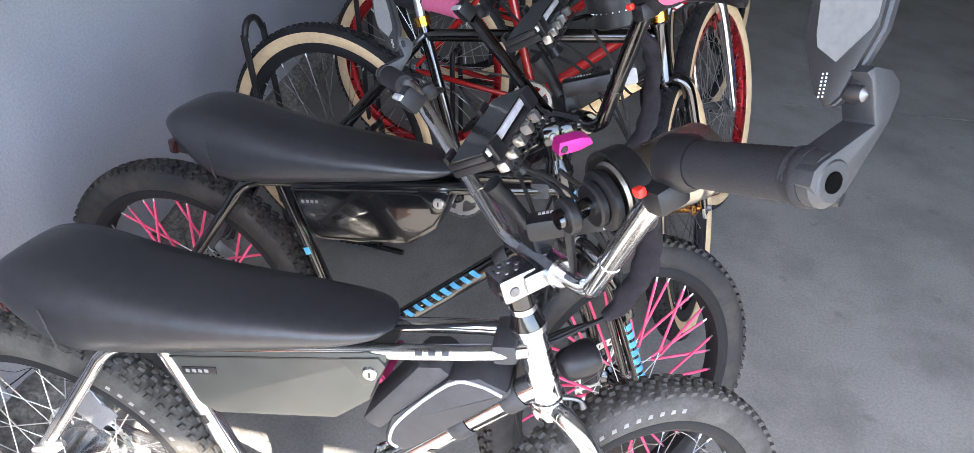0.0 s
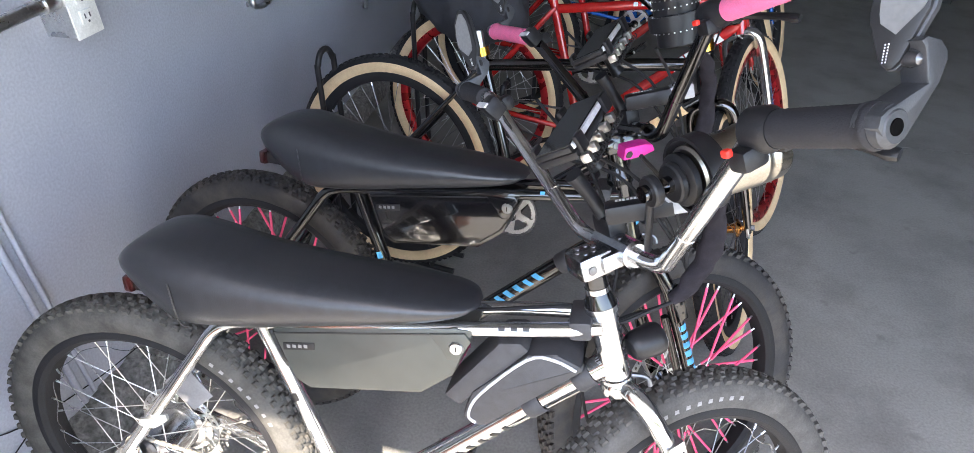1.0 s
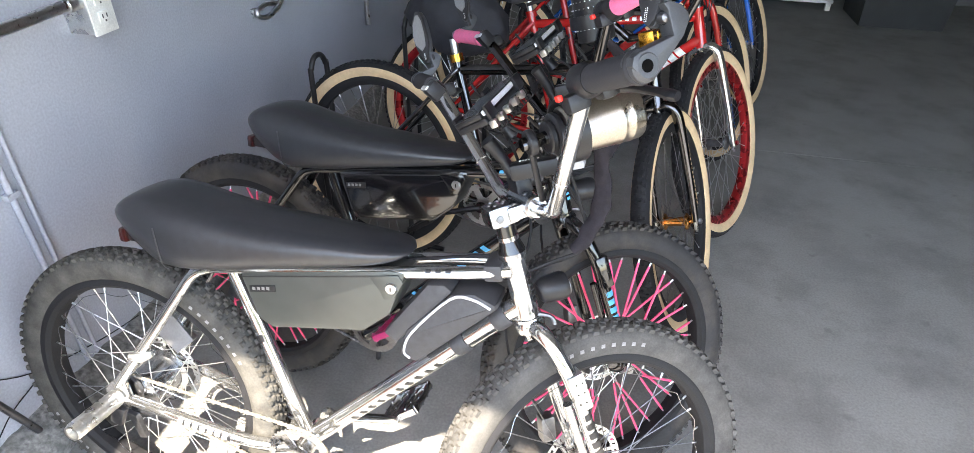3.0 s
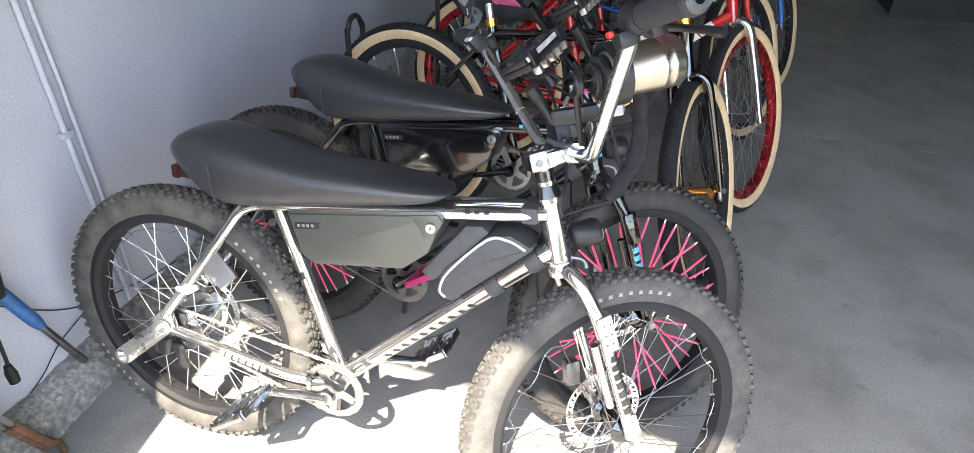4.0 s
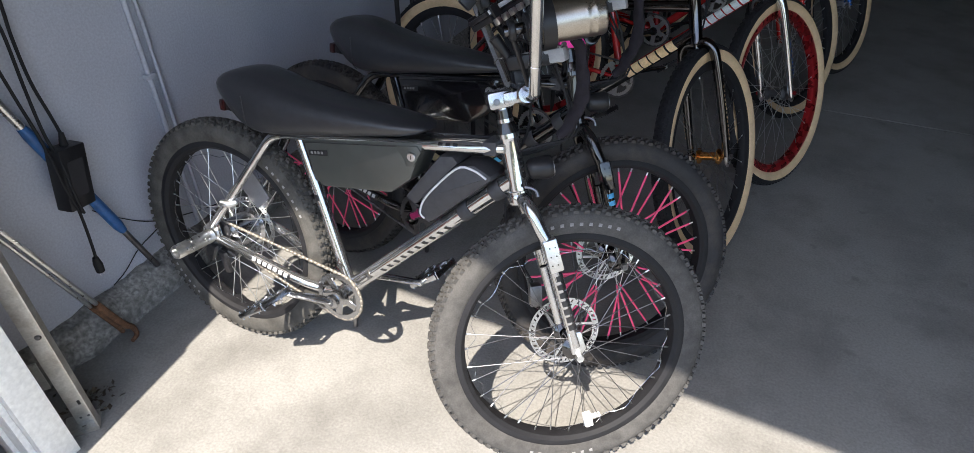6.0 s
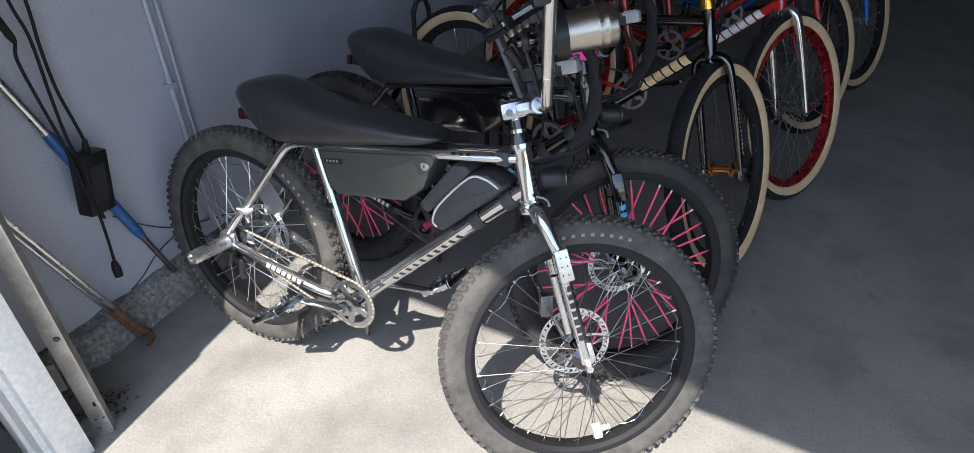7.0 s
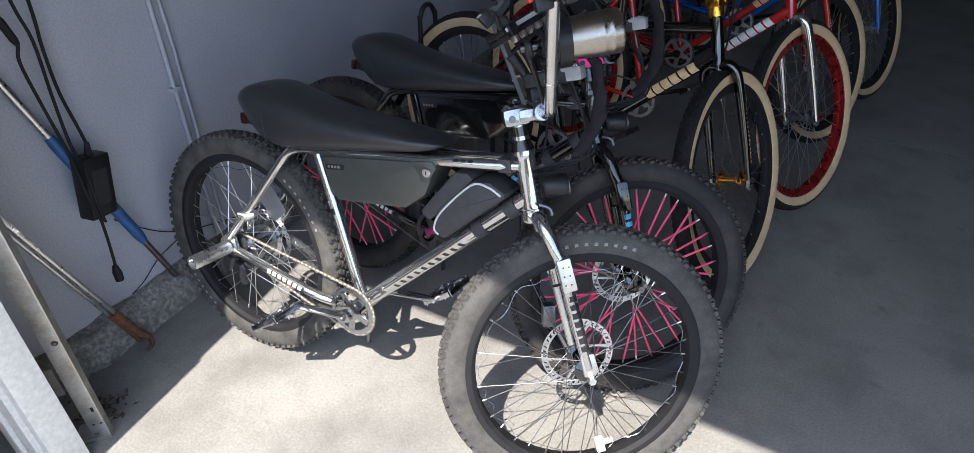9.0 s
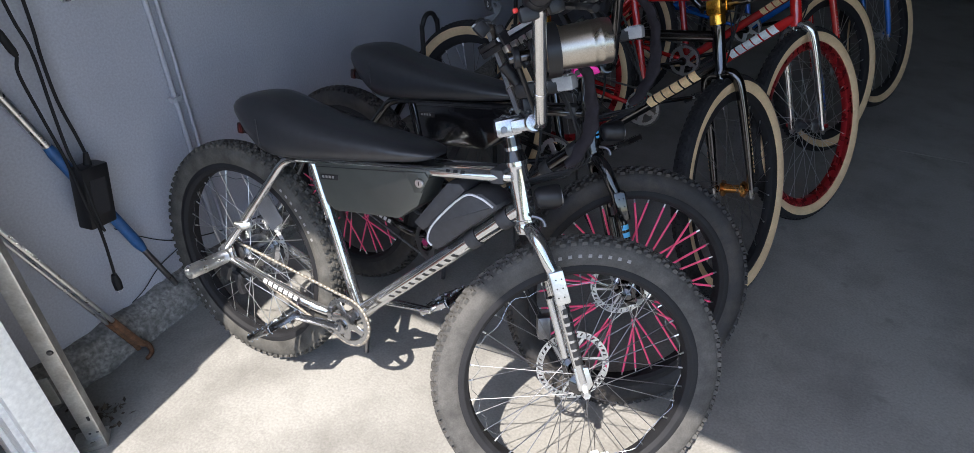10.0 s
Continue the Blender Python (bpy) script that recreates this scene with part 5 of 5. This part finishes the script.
def cruiser(name, label, place, c):
    """A 29-inch cruiser bicycle: origin on the ground under the rear axle, x ahead, y to its left."""
    bike = tagged(group(name, None, place), label, "bicycle", "row of bicycles")
    F = c["frame"]
    O = Vector((0.915, 0, 0.735))
    S = steer_pose(O, c["turn"])
    part("head_tube", sweep([(0.918, 0, 0.725), (0.915, 0, 0.735), (0.880, 0, 0.845), (0.877, 0, 0.855)], [0.022, 0.019, 0.019, 0.022], 18), c.get("head", F), bike)
    part("down_tube", sweep([(0.910, 0, 0.755), (0.435, 0, 0.325)], 0.0185, 16), F, bike)
    part("top_tube", sweep([(0.885, 0, 0.825), (0.30, 0, 0.735)], 0.0165, 16), F, bike)
    part("seat_tube", sweep([(0.275, 0, 0.775), (0.425, 0, 0.32)], 0.0155, 16), F, bike)
    part("bottom_bracket", lathe([(0.0, 0.04), (0.022, 0.04), (0.022, -0.04), (0, -0.04)], 20).at(pose(0.43, 0, 0.315)), F, bike)
    for s in (-1, 1):
        part("seat_stay", sweep([(0.29, s * 0.014, 0.735), (0.26, s * 0.030, 0.70), (0.0, s * 0.062, 0.385)], 0.0085, 10, 4), F, bike)
        part("chain_stay", sweep([(0.42, s * 0.030, 0.315), (0.30, s * 0.045, 0.33), (0.0, s * 0.062, 0.370)], 0.010, 10, 4), F, bike)
        part("dropout", slab([(-0.035, 0.36), (0.02, 0.355), (0.02, 0.395), (-0.02, 0.39)], 0.004, 0.001).at(pose(0, s * 0.064, 0)), c["fork"], bike)
    part("seat_post", cyl((0.277, 0, 0.77), (0.245, 0, 0.87) if c.get("saddle", True) else (0.262, 0, 0.825), 0.0125), ALLOY, bike)
    part("seat_clamp", lathe([(0.016, -0.012), (0.021, -0.012), (0.021, 0.012), (0.016, 0.012)], 18, True).at(along((0.282, 0, 0.758), (0.275, 0, 0.778)) @ pose(0, 0, 0.012, 90, 0, 0)), c["clamp"], bike)
    g = Geo()
    rows = () if not c.get("saddle", True) else ((0.08, 0.868, 0.892, 0.035), (0.10, 0.862, 0.900, 0.062), (0.16, 0.866, 0.902, 0.066), (0.23, 0.872, 0.898, 0.040), (0.31, 0.872, 0.894, 0.024), (0.345, 0.872, 0.886, 0.016))
    sec = [(math.cos(2 * math.pi * i / 14), 0.5 + 0.5 * math.sin(2 * math.pi * i / 14)) for i in range(14)]
    for x, z0, z1, w in rows:
        g.v += [Vector((x, y * w, z0 + h * (z1 - z0))) for y, h in sec]
    for i in range(len(rows) - 1):
        for j in range(14):
            g.f.append((i * 14 + j, i * 14 + (j + 1) % 14, i * 14 + 14 + (j + 1) % 14, i * 14 + 14 + j))
    if rows:
        g.f += [tuple(range(14)), tuple(range(70, 84))]
        part("saddle", g, VINYL, bike, "black padded saddle", sharp=60)
    part("down_tube_lettering", bars_on_tube((0.87, 0, 0.719), (0.45, 0, 0.339), 0.0187, (0.2, -1, 0.35), 6, 0.038, 0.03, 0.37, 0.88, 3, 0.004), c["decal"], bike, c["decal_label"])
    if c.get("top_mark"):
        part("top_tube_mark", bars_on_tube((0.86, 0, 0.821), (0.34, 0, 0.741), 0.0167, (0, -1, 0.3), 6, 0.014, 0.3, 0.6, 0.6, 8), c["decal"], bike)
    chainring(bike, "chainring", 0.43, 0.315, -0.048, 0.075, c["ring"])
    chain(bike, (0.43, 0.315), 0.076, (0.0, 0.372), 0.034, -0.048, DARKSTEEL)
    crank(bike, 0.43, 0.315, -0.072, c["crank_ang"], 0.172, c["crank"], PLASTIC, -1)
    crank(bike, 0.43, 0.315, 0.072, c["crank_ang"] + 180, 0.172, c["crank"], PLASTIC, 1)
    part("sprocket", lathe([(0.012, -0.012), (0.034, -0.006), (0.034, 0.0), (0.02, 0.012)], 24).at(pose(0, -0.048, 0.372)), DARKSTEEL, bike)
    spec = dict(rim=c["rim"], hub=c["hub"], hub_r=0.015, hub_w=0.046, spoke=c["spoke"], spoke_key=c["spoke_key"], wall=c.get("wall", TAN))
    wheel(bike, "rear_wheel", pose(0, 0, 0.361, 0, 12, 0), "slim", dict(spec, hub=c.get("rear_hub", c["hub"])))
    AX = Vector((0.045, 0, -0.3800))
    wheel(bike, "front_wheel", S @ Matrix.Translation(AX), "slim", spec)
    part("steerer", cyl((0, 0, -0.03), (0, 0, 0.165), 0.0135), c["fork"], bike, "", S)
    for s in (-1, 1):
        part("fork_leg", sweep([(0, s * 0.006, -0.014), (0.0, s * 0.028, -0.012), (0.004, s * 0.046, -0.028), (0.012, s * 0.054, -0.07), (0.030, s * 0.058, -0.22), (0.042, s * 0.060, -0.375), (0.044, s * 0.060, -0.392)], [r * c.get("leg", 1.0) for r in (0.015, 0.0155, 0.0155, 0.015, 0.0135, 0.010, 0.009)], 14, 4), c["fork"], bike, "", S)
        part("fork_lettering", bars_on_tube((0.014, s * 0.0545, -0.09), (0.039, s * 0.0595, -0.33), 0.0138 * c.get("leg", 1.0), (0.55, s * 1.0, 0.1), 17, 0.016, 0.0, 1.0, 0.55, 4), c["fork_decal"], bike, "", S)
        part("fork_end", slab([(0.032, -0.378), (0.056, -0.38), (0.06, -0.405), (0.046, -0.415), (0.034, -0.405)], 0.004, 0.002).at(pose(0, s * 0.060, 0)), ALLOY, bike, "", S)
        part("axle_nut", lathe([(0.0, 0.014), (0.008, 0.014), (0.0095, 0.0)], 6).at(Matrix.Translation(AX + Vector((0, s * 0.064, 0))) @ pose(0, 0, 0, 0, 0, 0 if s > 0 else 180)), c["nut"], bike, "", S)
    part("headset", lathe([(0.0, 0.022), (0.02, 0.022), (0.0225, 0.012), (0.0225, -0.012), (0.0, -0.016)], 20).at(pose(0, 0, 0.142, 90, 0, 0)), c["stem"], bike, "", S)
    part("stem", box(0.05, 0.045, 0.045, 0.008, m=pose(0.0, 0, 0.178)).add(box(0.05, 0.05, 0.032, 0.006, m=pose(0.038, 0, 0.18))), c["stem"], bike, "", S)
    bu = c.get("bar_up", 0.0)
    part("handlebar", sweep([(-0.02, -0.38, 0.36 + bu), (0.02, -0.24, 0.36 + bu), (0.03, -0.21, 0.352 + bu), (0.05, -0.085, 0.20), (0.05, -0.06, 0.185), (0.05, 0.06, 0.185), (0.05, 0.085, 0.20), (0.03, 0.21, 0.352 + bu), (0.02, 0.24, 0.36 + bu), (-0.02, 0.38, 0.36 + bu)], 0.0112, 12, 4), c["bars"], bike, "", S)
    part("crossbar", cyl((0.042, -0.145, 0.27 + bu * 0.5), (0.042, 0.145, 0.27 + bu * 0.5), 0.008), c["bars"], bike, "", S)
    for s in (-1, 1):
        part("grip", sweep([(0.018, s * 0.25, 0.36 + bu), (-0.02, s * 0.385, 0.36 + bu)], 0.016, 16), c["grip"], bike, "", S)
        part("brake_lever", sweep([(0.03, s * 0.235, 0.352 + bu), (0.06, s * 0.26, 0.345 + bu), (0.05, s * 0.33, 0.34 + bu), (0.04, s * 0.37, 0.335 + bu)], 0.0055, 8, 4), PLASTIC, bike, "", S)
    for i in range(3):
        part("cable", sweep([(0.03, -0.2 + 0.2 * i, 0.34), (0.11, -0.1 + 0.08 * i, 0.28), (0.13, 0.01 * i, 0.12), (0.07, 0.02, 0.0), (-0.02, 0.02, -0.01)], 0.0026, 6, 5), BLACKRUBBER, bike, "", S)
    part("front_brake", sweep([(0.03, 0.04, -0.05), (0.045, 0.0, -0.025), (0.03, -0.04, -0.05), (0.02, -0.045, -0.10)], 0.0065, 8, 4), ALLOY, bike, "", S)
    return bike, S


CH = dict(bar_out=0.035, decal_face=(0.36, -1, -0.36), decal_size=0.012, decal_fill=0.32, frame=CHROME, can=True, turn=35, decal=BLACKDECAL, decal2=BLACKDECAL, decal_label="black plain bars of lettering on the down tube", battery=BATTERY, battery_label="dark grey battery case with a key lock",
          ring=POLISHED, chain=CHAIN, crank=POLISHED, pedal=POLISHED, front_spoke=DARKSTEEL, front_key="dark", crank_ang=188, peg=True, tyre=DUSTY, front_tyre=LITDUST, rim=BLACKRUBBER, hub_motor=POLISHED, hub=BLACKCHROME, spoke=ALLOY, spoke_key="silver", wire=1,
          plate=ALLOY, fork_decal=BLACKDECAL, stem=POLISHED, bars=BARCHROME, grip=GRIP, mirrors=(-1, 1), phone_label="phone with a bright metal edge in a clamp", bag=True)
near_place = pose(0.352, 0.021, 0.011, 0, 0, -1.8) @ pose(0, 0, 0, -10.5, 0, 0)
ebike("electric_bicycle", "chrome moto-style electric bicycle with a long black seat on its kickstand", near_place, CH)
BK = dict(CH, decal_fill=0.5, decal_face=(0.2, -1, 0.65), decal_size=0.019, bar_out=0.0, can=False, frame=BLACKGLOSS, turn=43, decal=BLUE, decal2=BLUE, decal_label="sky-blue plain bars of lettering on the down tube", battery=BATTERYGLOSS, battery_label="gloss black battery case with a key lock",
          ring=DARKSTEEL, chain=DARKSTEEL, crank=BLACKCHROME, pedal=CERISE, crank_ang=42, front_spoke=ALLOY, front_key="pink", peg=False, tyre=RUBBER, front_tyre=RUBBER, rim=BLACKRUBBER, hub_motor=DARKSTEEL, spoke=ALLOY, spoke_key="pink", skin=PINK, wire=0,
          plate=BLACKGLOSS, fork_decal=BLUE, stem=BLACKGLOSS, bars=BLACKCHROME, grip=PINKGRIP, mirrors=(1,), phone_label="phone with a bright metal edge in a clamp", bag=False)
second_place = pose(0.363, 0.466, 0.009, 0, 0, -7.7) @ pose(0, 0, 0, -10.5, 0, 0)
ebike("electric_bicycle", "gloss black electric bicycle with pink spoke covers and pink grips", second_place, BK)

RP = dict(saddle=False, frame=BLACKCHROME, head=BLACKCHROME, turn=84, decal=TANDECAL, decal_label="tan plain bars of lettering on the down tube", ring=ALLOY, crank=BLACKCHROME, crank_ang=200, rim=BLACKRUBBER, hub=COPPER, rear_hub=DARKSTEEL, spoke=DARKSTEEL, spoke_key="dark",
          fork=BLACKCHROME, fork_decal=TANDECAL, stem=GOLD, clamp=GOLD, nut=DARKSTEEL, bars=BLACKCHROME, grip=GRIP)
cruiser("cruiser_bicycle", "black chrome cruiser bicycle with tan-wall tyres and gold hubs", pose(0.490, 1.100, 0, 0, 0, -11.2) @ pose(0, 0, 0, -9, 0, 0), RP)
RD = dict(RP, leg=1.18, saddle=True, frame=RED, head=RED, turn=72, decal=WHITEDECAL, decal_label="white plain bars of lettering on the down tube", rim=REDRIM, hub=DARKSTEEL, rear_hub=DARKSTEEL, spoke=ALLOY, spoke_key="silver", fork=CHROME, fork_decal=BLUEPAINT, stem=BLACKGLOSS, clamp=RED, nut=REDRIM, bars=CHROME, top_mark=True)
cruiser("cruiser_bicycle", "gloss red cruiser bicycle with red rims and a chrome fork", pose(0.640, 1.65, 0, 0, 0, -8.5) @ pose(0, 0, 0, -8, 0, 0), RD)
R5 = dict(RP, saddle=True, frame=RED, head=RED, turn=68, rim=BLACKRUBBER, hub=DARKSTEEL, spoke=ALLOY, spoke_key="silver", fork=RED, fork_decal=WHITEDECAL, stem=BLACKGLOSS, clamp=BLACKGLOSS)
cruiser("cruiser_bicycle", "dark red cruiser bicycle with black rims and tan-wall tyres", pose(0.66, 2.3, 0, 0, 0, -9) @ pose(0, 0, 0, -8, 0, 0), R5)
R6 = dict(RP, saddle=True, frame=BLUEPAINT, head=BLUEPAINT, turn=72, rim=BLACKRUBBER, hub=ALLOY, spoke=ALLOY, spoke_key="silver", fork=BLUEPAINT, fork_decal=WHITEDECAL, stem=ALLOY, clamp=ALLOY, bars=CHROME)
cruiser("cruiser_bicycle", "metallic blue cruiser bicycle with tan-wall tyres", pose(0.85, 2.95, 0, 0, 0, -9) @ pose(0, 0, 0, -8, 0, 0), R6)


# ---- floor stands at the rear wheels ----
def wheel_stand(x, y, turn):
    s = tagged(group("bike_stand", None, pose(x, y, 0, 0, 0, turn)), "black steel floor stand holding a rear wheel", "bike stand", "bike stands")
    for dx in (-0.18, 0.17):
        part("hoop", sweep([(dx, -0.045, 0.012), (dx, -0.045, 0.62), (dx, -0.040, 0.68), (dx, -0.018, 0.715), (dx, 0.018, 0.715), (dx, 0.040, 0.68), (dx, 0.045, 0.62), (dx, 0.045, 0.012)] if dx < 0 else [(dx, -0.045, 0.012), (dx, -0.045, 0.40), (dx, -0.018, 0.44), (dx, 0.018, 0.44), (dx, 0.045, 0.40), (dx, 0.045, 0.012)], 0.0095, 10, 4), PLASTIC, s)
    for yy in (-0.045, 0.045):
        part("foot_bar", cyl((-0.25, yy, 0.0105), (0.25, yy, 0.0105), 0.0095, 10), PLASTIC, s)


wheel_stand(0.470, 1.153, -10)
wheel_stand(0.608, 1.702, -8)
wheel_stand(0.66, 2.352, -9)
wheel_stand(0.85, 3.0, -9)


# ---- loose things on the bars ----
def tumbler(place, s, material, label, dots, low=-0.085):
    t = tagged(group("tumbler", None, place), label, "tumbler")
    prof = [(0.0, low), (0.033, low), (0.036, low + 0.003), (0.0388, 0.050), (0.0396, 0.052), (0.0396, 0.055), (0.0389, 0.057), (0.0390, 0.066), (0.0398, 0.068), (0.0398, 0.071), (0.0390, 0.073), (0.0391, 0.084), (0.0375, 0.088), (0.030, 0.0875), (0.0, 0.087)]
    part("cup", lathe([(r * s, y * s) for r, y in prof], 40).at(pose(0, 0, 0, 90, 0, 0)), material, t)
    part("holder_ring", lathe([(0.043 * s, -0.012), (0.047 * s, -0.012), (0.047 * s, 0.012), (0.043 * s, 0.012)], 32, True).at(pose(0, 0, (low + 0.012 if low > -0.05 else -0.045) * s, 90, 0, 0)), PLASTIC, t)
    if dots:
        g = Geo()
        for i in range(26):
            for j in range(9):
                g.add(box(0.0018, 0.0018, 0.0018, 0, m=pose(0, 0, 0, 0, 0, 360 / 26 * (i + 0.5 * (j % 2))) @ pose(0.0392 * s, 0, -0.06 + j * 0.013)))
        part("stud", g, ALLOY, t, "tiny silver studs")
    return t


S1 = near_place @ steer_pose(Vector((0.837, 0, 0.704)), 35) @ pose(-0.006, 0, -0.014)
S2 = second_place @ steer_pose(Vector((0.837, 0, 0.704)), 43) @ pose(-0.006, 0, -0.014)
tumbler(S1 @ pose(0.101, -0.152, 0.315, 0, 0, -2) @ pose(0, 0, 0, 0, 91, 0), 1.0, STEEL, "brushed steel tumbler lying in a black bar-mounted holder", False, -0.028)
tumbler(S2 @ pose(0.10, -0.10, 0.42), 1.0, PLASTIC, "black tumbler with silver dots in a bar-mounted holder", True)


def bracket():
    b = tagged(part("bar_bracket", slab([(-0.030, -0.012), (0.010, -0.012), (0.034, -0.005), (0.026, 0.008), (0.010, 0.012), (-0.030, 0.012)], 0.011, 0.003), MAGENTA), "magenta anodised metal clamp bracket on the black bars", "bracket")
    b.matrix_basis = pose(1.198, 0.430, 0.894, 0, 0, 35)
    part("bolt", lathe([(0.0, 0.002), (0.006, 0.0015), (0.007, 0)], 12).at(pose(-0.02, -0.011, -0.002, 0, 0, 180)), BLACKDECAL, b)


bracket()


def cover_bag():
    """A soft dark cover hung over the red bicycle's saddle."""
    g = Geo()
    n, k = 26, 30
    for i in range(n):
        t = i / (n - 1)
        for j in range(k):
            a = 2 * math.pi * j / k
            r = 0.145 * math.sin(math.pi * min(1, 0.08 + t * 0.9)) ** 0.5
            p = Vector(((t - 0.5) * 0.40, r * 0.75 * math.cos(a), r * math.sin(a)))
            w = 0.022 * noise.noise(p * 14) + 0.010 * noise.noise(p * 34)
            g.v.append(p * (1 + w * 6))
    for i in range(n - 1):
        for j in range(k):
            g.f.append((i * k + j, i * k + (j + 1) % k, (i + 1) * k + (j + 1) % k, (i + 1) * k + j))
    g.f += [tuple(range(k)), tuple(range((n - 1) * k, n * k))]
    tagged(part("saddle_cover", g, CLOTH, None, "", pose(0.66, 1.66, 0.745, 0, 10, -8), sharp=70), "crumpled dark fabric cover over a bicycle saddle", "cover")


cover_bag()
